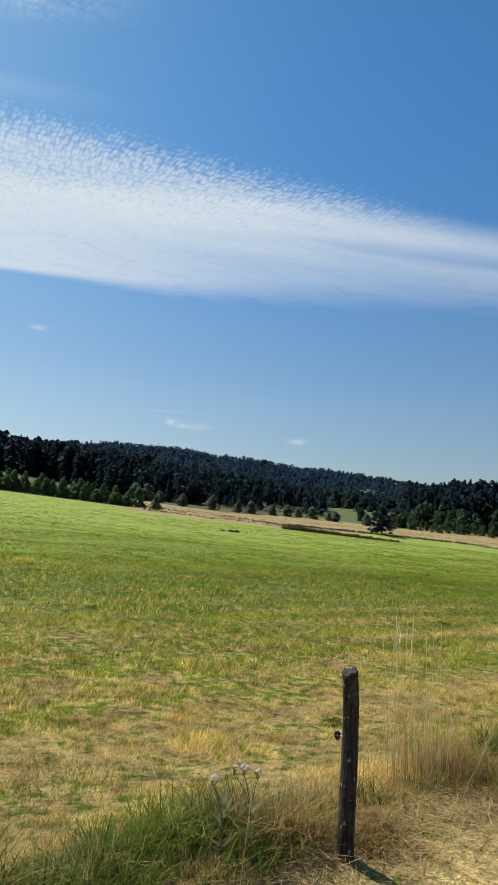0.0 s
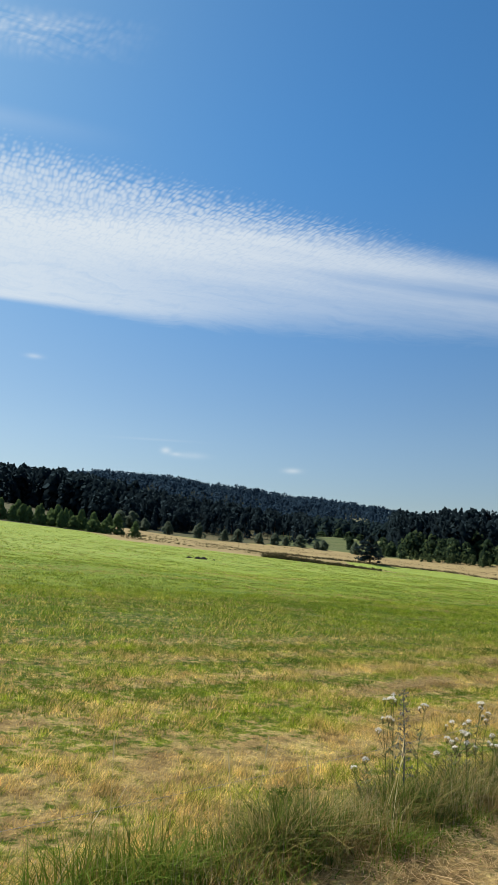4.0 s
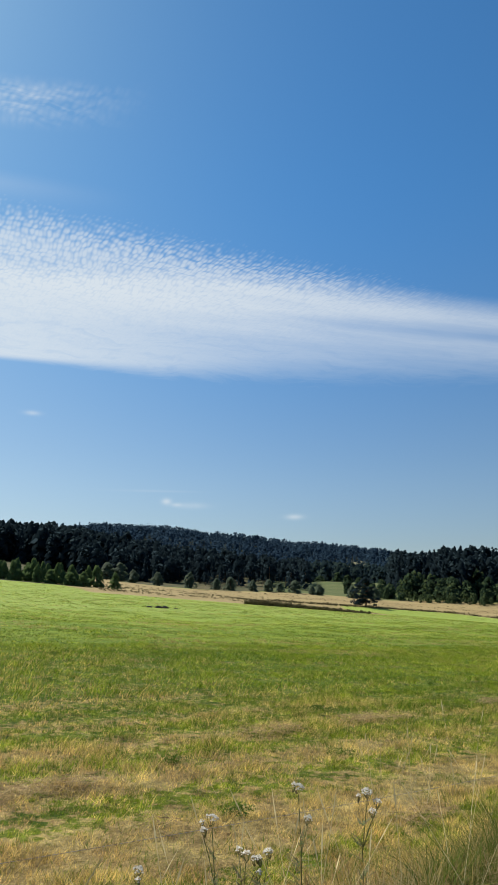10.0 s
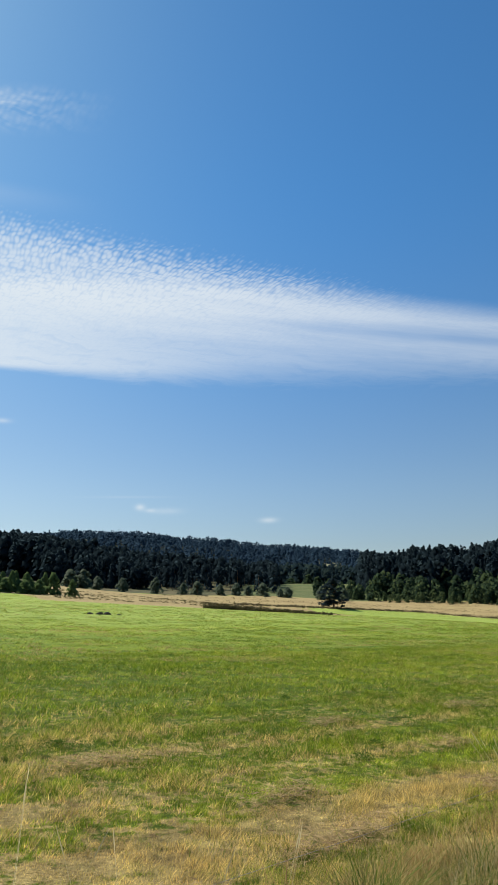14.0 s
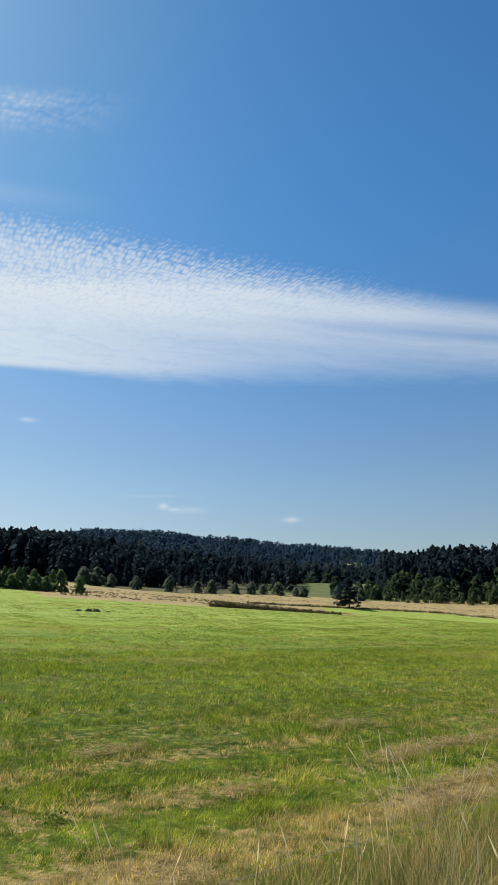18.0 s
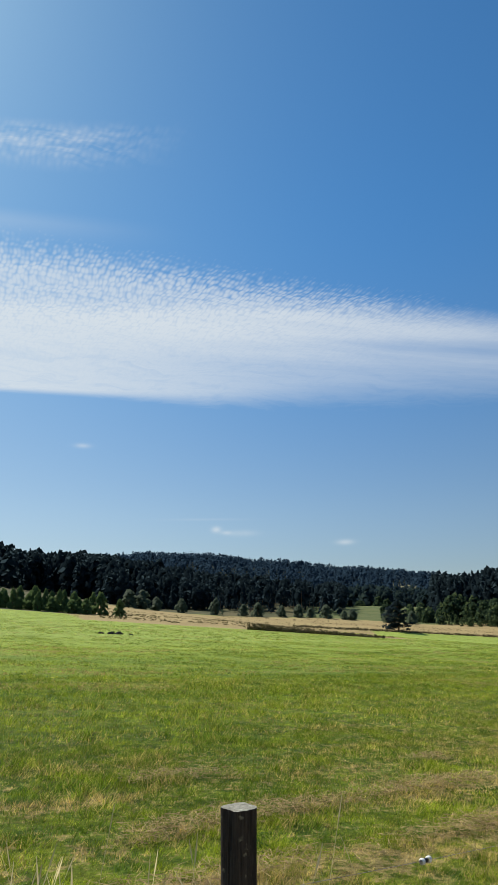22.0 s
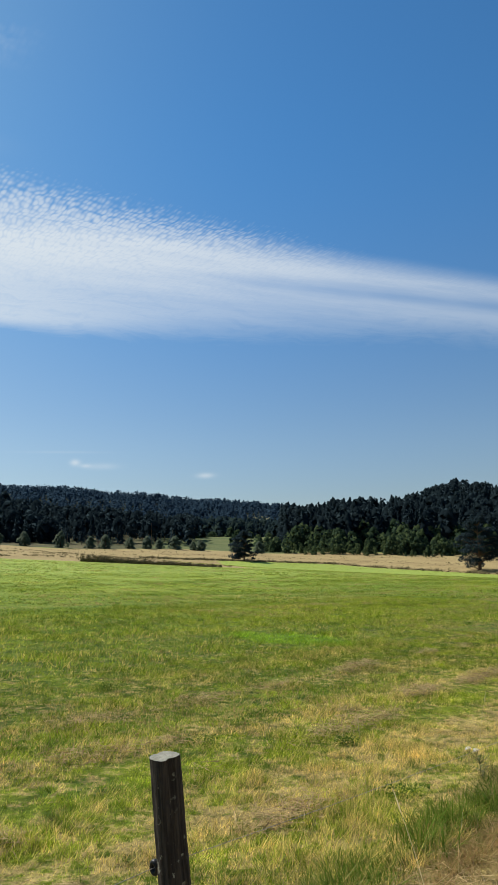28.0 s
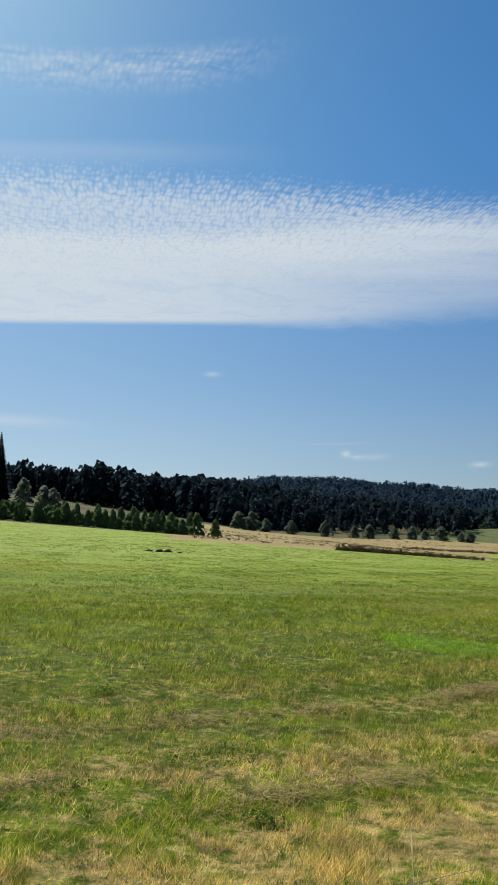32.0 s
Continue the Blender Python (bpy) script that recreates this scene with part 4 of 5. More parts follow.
# ---- grass ----
def plan(u, v):
    return O[0] + u * U[0] + v * V[0], O[1] + u * U[1] + v * V[1]


def build_grass():
    rng = np.random.default_rng(71)
    sets = []
    # v range, u range, blades a square metre, height, width
    for v0, v1, u0, u1, dense, hi, wide in ((0.2, 3.0, -3, 39, 4300, (0.022, 0.05), 0.005), (3.0, 8.0, -1, 46, 2000, (0.022, 0.055), 0.0075), (8.0, 20.0, -2, 64, 380, (0.03, 0.075), 0.014), (20.0, 55.0, -4, 120, 48, (0.02, 0.05), 0.05), (20.0, 55.0, 120, 330, 5.0, (0.03, 0.07), 0.18), (2.0, 20.0, 66, 200, 14.0, (0.03, 0.07), 0.1), (55.0, 230.0, -4, 330, 4.2, (0.03, 0.06), 0.2)):
        n = int((v1 - v0) * (u1 - u0) * dense)
        u, v = rng.uniform(u0, u1, n), rng.uniform(v0, v1, n)
        x, y = plan(u, v)
        lump = 0.5 * lumps(x, y, 0.2 if v1 < 10 else 0.35 if v1 < 25 else 0.8, 1) + 0.5 * lumps(x, y, 0.7 if v1 < 25 else 2.5, 2)
        ok = ((y < 142.3) | ((x < 20) & (y < 169.6)) | ((x > 88) & (y < 239.5) & (0.83 * x + 0.55 * y < 261.5))) & (rng.uniform(0, 1, n) < 0.65 + 0.7 * lump) & (v > 0.5 * smooth(26, 28, u))
        x, y, lump = x[ok], y[ok], lump[ok]
        h = rng.uniform(*hi, len(x)) * (0.5 + 3.6 * lump ** 2.7)
        sets.append(blades(rng, x, y, terrain(x, y), h, wide * rng.uniform(0.6, 1.3, len(x)), 1.3, 0.25 if v1 < 25 else 0.0))
    v = np.concatenate(sets)
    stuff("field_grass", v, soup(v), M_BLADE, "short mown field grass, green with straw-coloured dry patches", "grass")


def build_tufts():
    """Thicker green tufts that the mower left, thinning out with distance from the fence."""
    rng = np.random.default_rng(72)
    n = 4200
    u, v = rng.uniform(-3, 60, n), 0.6 + 24 * rng.uniform(0, 1, n) ** 1.6
    x, y = plan(u, v)
    ok = lumps(x, y, 2.6, 5) > 0.45
    x, y = x[ok], y[ok]
    k = 60
    size = rng.uniform(0.05, 0.2, len(x)) * (0.5 + lumps(x, y, 4.0, 6))
    bx = (x[:, None] + rng.normal(size=(len(x), k)) * size[:, None]).ravel()
    by = (y[:, None] + rng.normal(size=(len(x), k)) * size[:, None]).ravel()
    h = np.repeat(rng.uniform(0.035, 0.1, len(x)), k) * rng.uniform(0.5, 1.2, len(bx))
    a = blades(rng, bx, by, terrain(bx, by), h, np.full(len(bx), 0.0055), 1.2)
    stuff("grass_tufts", a, soup(a), M_TUFT, "fresh green grass tufts left standing in the mown field", "grass")


def build_far_tufts():
    """Uneven growth further out: dark green clumps and pale dry ones."""
    rng = np.random.default_rng(77)
    green, dry = [], []
    for v0, v1, u0, u1, count, size, tall, wide in ((4, 18, -4, 62, 12000, 0.1, 0.085, 0.012), (14, 40, -4, 130, 12000, 0.2, 0.085, 0.035), (36, 100, -4, 200, 7000, 0.4, 0.1, 0.08)):
        u, v = rng.uniform(u0, u1, count), v0 + (v1 - v0) * rng.uniform(0, 1, count) ** 1.3
        x, y = plan(u, v)
        fresh = lumps(u * 0.4, v, 2.4, 21) + rng.normal(size=count) * 0.12 > 0.4
        ok = (y < 140) & (lumps(x, y, 1.6, 22) > 0.3)
        for pick, pile in ((ok & fresh, green), (ok & ~fresh, dry)):
            k, n = 12, int(pick.sum())
            s = size * rng.uniform(0.5, 1.5, n)
            bx = (x[pick][:, None] + rng.normal(size=(n, k)) * s[:, None]).ravel()
            by = (y[pick][:, None] + rng.normal(size=(n, k)) * s[:, None]).ravel()
            h = np.repeat(tall * rng.uniform(0.4, 1.1, n), k) * rng.uniform(0.5, 1.2, n * k)
            pile.append(blades(rng, bx, by, terrain(bx, by), h, np.full(n * k, wide), 1.1))
    a = np.concatenate(green)
    stuff("distant_tufts", a, soup(a), M_TUFT, "darker green grass tufts dotted over the open field", "grass")
    a = np.concatenate(dry)
    stuff("dry_tufts", a, soup(a), M_BENT, "pale dry grass tufts dotted over the open field", "grass")


# clumps of growth along the fence: u, v, half length, half width, height, blades, fresh or dull
CLUMPS = (
    (-3.2, 0.3, 0.5, 0.15, 0.2, 700, 0), (-1.9, 0.36, 0.4, 0.15, 0.28, 1300, 0), (-0.55, 0.38, 0.22, 0.12, 0.28, 900, 0), (-1.2, 0.32, 0.3, 0.12, 0.2, 500, 0), (-0.1, 0.3, 0.25, 0.1, 0.16, 400, 0), (2.0, 0.38, 0.3, 0.12, 0.26, 450, 0),
    (2.75, 0.36, 0.26, 0.14, 0.25, 420, 1), (3.65, 0.4, 0.3, 0.14, 0.28, 700, 1), (4.5, 0.38, 0.4, 0.13, 0.3, 2300, 0), (5.5, 0.4, 0.4, 0.13, 0.29, 2000, 0),
    (6.2, 0.45, 0.3, 0.13, 0.28, 1300, 0), (6.9, 0.48, 0.3, 0.13, 0.26, 1300, 0), (7.75, 0.5, 0.15, 0.1, 0.26, 600, 1), (8.2, 0.45, 0.3, 0.13, 0.3, 1900, 0), (8.75, 0.36, 0.25, 0.12, 0.26, 1000, 0),
    (8.85, 0.1, 0.16, 0.08, 0.13, 500, 1), (9.5, 0.4, 0.25, 0.1, 0.22, 800, 1), (10.4, 0.5, 0.3, 0.12, 0.2, 500, 0), (11.0, 0.42, 0.3, 0.12, 0.26, 600, 0), (11.8, 0.38, 0.3, 0.12, 0.3, 1000, 0), (12.5, 0.45, 0.35, 0.14, 0.36, 1700, 0),
    (13.3, 0.48, 0.3, 0.14, 0.34, 1500, 0), (14.4, 0.5, 0.35, 0.14, 0.2, 600, 0), (14.95, 0.32, 0.25, 0.12, 0.24, 1000, 0), (15.6, 0.32, 0.34, 0.14, 0.33, 2600, 0), (16.6, 0.45, 0.35, 0.14, 0.24, 900, 0), (17.3, 0.42, 0.25, 0.12, 0.28, 900, 0),
    (18.6, 0.5, 0.4, 0.15, 0.26, 700, 0), (19.8, 0.5, 0.4, 0.15, 0.28, 900, 0), (21.2, 0.45, 0.45, 0.15, 0.34, 1900, 0), (22.4, 0.45, 0.4, 0.15, 0.28, 1300, 0), (23.5, 0.5, 0.4, 0.13, 0.2, 700, 1), (20.4, 0.6, 0.4, 0.2, 0.34, 1500, 0), (21.4, 0.75, 0.4, 0.25, 0.36, 1700, 0), (19.4, 0.7, 0.4, 0.2, 0.26, 900, 0),
    (-0.38, 0.2, 0.2, 0.12, 0.24, 900, 2), (-0.9, 0.4, 0.25, 0.14, 0.26, 900, 1), (0.1, 0.0, 0.2, 0.12, 0.1, 700, 2), (1.42, 0.34, 0.2, 0.14, 0.24, 420, 2), (2.2, 0.25, 0.16, 0.12, 0.34, 300, 1), (3.3, 0.42, 0.25, 0.14, 0.32, 260, 1), (4.6, 0.2, 0.5, 0.1, 0.16, 900, 2), (6.7, 0.3, 0.6, 0.12, 0.16, 900, 2), (8.3, 0.22, 0.5, 0.1, 0.18, 900, 2), (10.9, 0.5, 0.4, 0.15, 0.3, 900, 2), (17.0, 0.9, 0.5, 0.2, 0.2, 1200, 2), (20.9, 1.2, 0.6, 0.3, 0.22, 1500, 2), (30.6, 0.36, 0.5, 0.06, 0.09, 900, 2), (31.6, 0.4, 0.5, 0.06, 0.09, 900, 2), (7.4, 0.5, 0.2, 0.14, 0.3, 900, 1), (7.9, 0.55, 0.2, 0.14, 0.28, 900, 1), (15.75, 0.5, 0.2, 0.1, 0.5, 600, 0), (15.2, 0.5, 0.2, 0.1, 0.48, 450, 2), (17.9, 1.6, 0.12, 0.1, 0.22, 250, 1), (17.1, 0.7, 0.15, 0.1, 0.34, 250, 0),
)
STRIP_U, STRIP_H = (-6, -1.0, -0.4, 0.0, 0.3, 0.7, 0.95, 1.3, 1.5, 2.0, 2.2, 2.5, 4, 8, 10, 13, 14.4, 14.9, 15.5, 16.2, 18, 21, 23, 25, 44), (0.2, 0.16, 0.26, 0.2, 0.12, 0.14, 0.44, 0.4, 0.17, 0.18, 0.28, 0.2, 0.22, 0.26, 0.3, 0.3, 0.3, 0.46, 0.42, 0.28, 0.42, 0.44, 0.26, 0.14, 0.13)


def build_verge():
    rng = np.random.default_rng(73)
    rows = list(CLUMPS)
    # a fresh green strip along the lip of the path
    for u in np.arange(27.3, 42, 0.42):
        rows.append((u + rng.uniform(-0.2, 0.2), 0.66 + rng.normal() * 0.08, rng.uniform(0.18, 0.4), 0.12, rng.uniform(0.09, 0.22), int(rng.uniform(200, 850)), int(rng.uniform(0, 1) < 0.7)))
    # lower mixed growth down to the edge of the path
    for u in np.arange(-3.0, 10.0, 0.3):
        rows.append((u + rng.uniform(-0.15, 0.15), rng.uniform(-0.02, 0.26), rng.uniform(0.12, 0.3), 0.11, rng.uniform(0.07, 0.2), int(rng.uniform(90, 260)), int(rng.choice((0, 1, 2), p=(0.2, 0.45, 0.35)))))
    piles = {0: [], 1: [], 2: []}
    for u, v, lu, lv, high, count, fresh in rows:
        count = int(count * 1.15)
        uu, vv = u + rng.normal(size=count) * lu * 0.75, v + rng.normal(size=count) * lv * 0.8
        f = np.exp(-((uu - u) / lu) ** 2 * 0.4 - ((vv - v) / lv) ** 2 * 0.3) * (0.4 + 1.1 * lumps(uu, vv, 0.12, 17))
        piles[fresh].append(np.stack([uu, vv, high * (0.35 + 0.75 * f) * rng.uniform(0.45, 1.1, count)]))
    for fresh, name, mat, label in ((0, "verge_grass", M_VERGE, "dull green grass clumps growing along the fence line"), (1, "fresh_grass", M_TUFT, "bright green grass clumps along the fence line"), (2, "dead_grass", M_RUST, "brown dead grass clumps along the fence line")):
        u, v, h = np.concatenate(piles[fresh], 1)
        x, y = plan(u, v)
        a, f = curved_blades(rng, x, y, terrain(x, y), h, rng.uniform(0.004, 0.0115, len(u)), rng.uniform(0.2, 1.6, len(u)))
        stuff(name, a, f, mat, label, "grass")
    # thin dry stalks between and above the clumps
    n = 95000
    u, v = rng.uniform(-6, 44, n), rng.normal(size=n) * 0.2 + 0.36
    x, y = plan(u, v)
    lump = 0.6 * lumps(x, y, 0.3, 7) + 0.4 * lumps(x, y, 1.1, 8)
    ok = rng.uniform(0, 1, n) < 3.6 * lump ** 3.2 * (1 - 0.95 * smooth(24, 27, u))
    u, v, x, y, lump = u[ok], v[ok], x[ok], y[ok], lump[ok]
    h = np.interp(u, STRIP_U, STRIP_H) * rng.uniform(0.3, 1.15, len(u)) * (0.4 + 1.0 * lump) * np.exp(-((v - 0.36) / 0.5) ** 2)
    russet = rng.uniform(0, 1, len(u)) < np.interp(u, (-6, 0.6, 0.9, 1.7, 2.4, 9, 11, 14.8, 16.2, 18, 24, 26, 44), (0.35, 0.4, 0.75, 0.7, 0.4, 0.5, 0.4, 0.75, 0.5, 0.25, 0.3, 0.1, 0.1))
    for pick, name, mat, label in ((~russet, "dry_verge_grass", M_STALK, "thin bleached dry grass along the fence line"), (russet, "russet_verge_grass", M_RUST, "thin russet grass gone to seed along the fence line")):
        a, f = curved_blades(rng, x[pick], y[pick], terrain(x[pick], y[pick]), h[pick], rng.uniform(0.0022, 0.004, pick.sum()), rng.uniform(0.1, 0.8, pick.sum()), 2)
        stuff(name, a, f, mat, label, "grass")
    # a tall stand of dry stems, and looser ones beside it
    piles = []
    for u, v, lu, lv, tall, count, lean in ((1.04, 0.35, 0.12, 0.08, 0.62, 170, 0.3), (1.35, 0.4, 0.15, 0.08, 0.45, 65, 0.3), (0.75, 0.4, 0.12, 0.08, 0.4, 65, 0.3), (3.6, 0.55, 0.3, 0.08, 0.42, 65, 0.3), (4.3, 0.45, 0.3, 0.08, 0.4, 65, 0.3),
                                            (16.5, 0.8, 0.3, 0.2, 0.32, 420, 1.2), (17.2, 0.95, 0.3, 0.2, 0.32, 380, 1.2), (19.6, 0.6, 0.3, 0.15, 0.5, 160, 0.7), (20.4, 0.75, 0.2, 0.15, 0.62, 230, 0.8), (21.0, 0.85, 0.22, 0.15, 0.68, 300, 0.8), (21.6, 0.7, 0.2, 0.15, 0.66, 280, 0.8), (22.5, 0.75, 0.25, 0.18, 0.55, 260, 0.8), (23.2, 0.9, 0.2, 0.15, 0.6, 240, 0.8)):
        piles.append(np.stack([u + rng.normal(size=count) * lu, v + rng.normal(size=count) * lv, tall * rng.uniform(0.45, 1.1, count), rng.uniform(0.02, lean, count)]))
    u, v, h, lean = np.concatenate(piles, 1)
    x, y = plan(u, v)
    a, f = curved_blades(rng, x, y, terrain(x, y), h, rng.uniform(0.003, 0.0052, len(u)), lean)
    stuff("tall_dry_grass", a, f, M_BENT, "tall upright yellow dry grass stand by the fence", "grass")
    # rough unmown growth between the fence and the first mown line
    n = 90000
    u, v = rng.uniform(10.5, 25, n), 0.4 + 1.25 * rng.uniform(0, 1, n) ** 1.5
    x, y = plan(u, v)
    lump = 0.5 * lumps(x, y, 0.22, 31) + 0.5 * lumps(x, y, 0.8, 32)
    ok = rng.uniform(0, 1, n) < np.clip(lump * 2.4 - 0.55, 0, 1)
    u, v, x, y, lump = u[ok], v[ok], x[ok], y[ok], lump[ok]
    thick = rng.uniform(0, 1, len(u)) < 0.35 + 0.65 * smooth(18.5, 20, u) * smooth(24.5, 23.5, u)
    u, v, x, y, lump = u[thick], v[thick], x[thick], y[thick], lump[thick]
    tall = 0.2 + 0.2 * smooth(17.3, 18.6, u) * smooth(24, 22.5, u) - 0.05 * smooth(14.5, 13, u)
    h = tall * rng.uniform(0.25, 1.1, len(u)) * (0.5 + lump) * (1 - 0.6 * smooth(0.8, 1.65, v))
    tone = lumps(x, y, 0.9, 33) + rng.normal(size=len(u)) * 0.16
    for pick, name, mat, label in ((tone < 0.36, "rough_green_grass", M_TUFT, "green unmown grass inside the fence"), ((tone >= 0.36) & (tone < 0.66), "rough_pale_grass", M_BENT, "pale dry unmown grass inside the fence"), (tone >= 0.66, "rough_russet_grass", M_RUST, "russet unmown grass inside the fence")):
        a, f = curved_blades(rng, x[pick], y[pick], terrain(x[pick], y[pick]), h[pick], rng.uniform(0.0035, 0.0075, pick.sum()), rng.uniform(0.15, 1.1, pick.sum()), 2)
        stuff(name, a, f, mat, label, "grass")
    # withered stems tangled low in the verge and along the lip of the path
    n = 22000
    u, v = rng.uniform(-6, 44, n), rng.normal(size=n) * 0.17 + np.where(rng.uniform(0, 1, n) < 0.5, 0.12, 0.3)
    x, y = plan(u, v)
    ok = lumps(x, y, 0.6, 10) > 0.38
    x, y = x[ok], y[ok]
    lip = rng.uniform(26, 40, 9000), rng.normal(size=9000) * 0.06 + 0.52
    ok = lumps(lip[0], lip[1], 0.5, 18) > 0.42
    x2, y2 = plan(lip[0][ok], lip[1][ok])
    x, y = np.concatenate([x, x2]), np.concatenate([y, y2])
    a, f = curved_blades(rng, x, y, terrain(x, y), rng.uniform(0.03, 0.13, len(x)), rng.uniform(0.0025, 0.0045, len(x)), rng.uniform(0.6, 2.4, len(x)))
    stuff("withered_grass", a, f, M_RUST, "brown withered grass tangled at the foot of the verge", "grass")


def lying(rng, x, y, length, width, lift):
    """Cut stems lying every way on the ground."""
    n = len(x)
    a = rng.uniform(0, 2 * np.pi, n)
    d = np.stack([np.cos(a), np.sin(a), rng.normal(size=n) * 0.16], 1) * (length / 2)[:, None]
    s = np.stack([-np.sin(a), np.cos(a), rng.normal(size=n) * 0.5], 1) * (width / 2)[:, None]
    c = np.stack([x, y, terrain(x, y) + rng.uniform(0.005, 1, n) * lift], 1)
    return np.stack([c - d - s, c - d + s, c + d], 1).reshape(-1, 3)


def build_hay():
    rng = np.random.default_rng(74)
    n = 120000
    u = rng.uniform(-4, 42, n)
    v = -1.4 + (1.5 + 0.45 * smooth(26, 28.5, u)) * rng.uniform(0, 1, n)
    x, y = plan(u, v)
    ok = rng.uniform(0, 1, n) < 0.25 + 1.2 * lumps(x, y, 0.7, 11)
    a = lying(rng, x[ok], y[ok], rng.uniform(0.06, 0.26, ok.sum()), rng.uniform(0.0015, 0.0032, ok.sum()), 0.035)
    n = 150000
    u, v = rng.uniform(-6, 50, n), 0.2 + 13 * rng.uniform(0, 1, n) ** 1.5
    x, y = plan(u, v)
    dry = 0.55 * lumps(u * 0.3, v, 0.5, 12) + 0.45 * lumps(x, y, 0.9, 13)
    ok = rng.uniform(0, 1, n) < np.clip(dry * 3.2 - 1.85, 0, 1)
    b = lying(rng, x[ok], y[ok], rng.uniform(0.04, 0.12, ok.sum()), rng.uniform(0.002, 0.004, ok.sum()), 0.06)
    # swath lines that the rake left, in broken clumps
    n = 110000
    line = rng.integers(0, 4, n)
    u = rng.uniform(8, 46, n)
    v = np.array((1.9, 2.75, 3.65, 5.3))[line] + 0.25 * np.sin(u * 0.35 + line * 2.0) + rng.normal(size=n) * 0.11
    x, y = plan(u, v)
    keep = lumps(u, v * 0.5 + line * 9.0, 0.9, 15)
    ok = rng.uniform(0, 1, n) < np.clip(keep * 3.6 - 1.8, 0, 1) ** 1.3
    c = lying(rng, x[ok], y[ok], rng.uniform(0.06, 0.2, ok.sum()), rng.uniform(0.003, 0.006, ok.sum()), 0.15 * keep[ok])
    stuff("hay_swath", c, soup(c), M_SWATH, "brown raked hay left in broken lines on the field", "hay")
    stuff("cut_hay", a, soup(a), M_HAY, "loose cut hay lying on the path outside the fence", "hay")
    stuff("field_hay", b, soup(b), M_BENT, "loose dry stems lying in the mown field", "hay")
    n = 15000
    u, v = rng.uniform(-5, 42, n), rng.uniform(-1.8, -0.3, n)
    x, y = plan(u, v)
    ok = lumps(x, y, 0.5, 14) > 0.62
    a, f = curved_blades(rng, x[ok], y[ok], terrain(x[ok], y[ok]), rng.uniform(0.04, 0.14, ok.sum()), rng.uniform(0.004, 0.008, ok.sum()), rng.uniform(0.3, 1.2, ok.sum()))
    stuff("path_grass", a, f, M_TUFT, "small green grass tufts beside the path", "grass")


def build_seed_grass():
    """Thin stalks with a seed head, singly and in stands."""
    rng = np.random.default_rng(75)
    stands = ((40, 17.6, 23.5, 0.15, 0.42, 0.4, 0.7), (24, 18.6, 21.0, 0.0, 0.3, 0.4, 0.65), (40, 20.3, 22.4, 0.55, 0.22, 0.5, 0.78), (14, 13.3, 14.2, 1.7, 0.12, 0.36, 0.58), (4, 14.5, 14.8, 1.7, 0.1, 0.68, 0.82), (18, 0.82, 1.22, 0.05, 0.08, 0.72, 0.93), (10, 0.5, 3.4, -0.1, 0.3, 0.3, 0.45), (70, 9.6, 15.0, 0.0, 0.35, 0.4, 0.68), (14, -4.0, 0.4, 0.0, 0.35, 0.3, 0.5), (16, 3.0, 9.0, 0.1, 0.35, 0.3, 0.5), (10, 25.0, 34.0, 0.1, 0.4, 0.3, 0.6), (12, 22.2, 22.4, 1.6, 0.06, 0.36, 0.56), (12, 21.9, 22.1, 1.7, 0.05, 0.45, 0.66), (9, 19.0, 19.2, 1.0, 0.05, 0.4, 0.6))
    vs, fs, m = [], [], 0
    for count, u0, u1, v0, spread, h0, h1 in stands:
        for i in range(count):
            u, v = rng.uniform(u0, u1), v0 + 0.3 + rng.normal() * spread
            p = Vector(at(u, v)) - Vector((0, 0, 0.02))
            h, a, lean = rng.uniform(h0, h1), rng.uniform(0, 2 * np.pi), rng.uniform(0.1, 0.65) * (0.2 if h1 > 0.9 else 1.0)
            tip = p + Vector((math.cos(a) * lean * h, math.sin(a) * lean * h, h))
            knee = p.lerp(tip, 0.55) + Vector((0, 0, 0.06 * h))
            head = tip + (tip - knee).normalized() * rng.uniform(0.08, 0.16)
            aside = Vector((-math.sin(a), math.cos(a), 0)) if i % 2 else Vector((0.8, -0.6, 0))
            for pts, rad in (((p, knee, tip), (0.0014, 0.0011, 0.0009)), ((tip, tip.lerp(head, 0.35), head), (0.0009, rng.uniform(0.0024, 0.0046), 0.0008))):
                vs.append(np.array([q + aside * w * k for q, w in zip(pts, rad) for k in (-1, 1)]))
                fs.append(np.array(((0, 1, 3, 2), (2, 3, 5, 4))) + m)
                m += 6
    stuff("seed_grass", np.concatenate(vs), np.concatenate(fs), M_SEED, "thin pale seeding grass stalks standing above the verge", "grass")


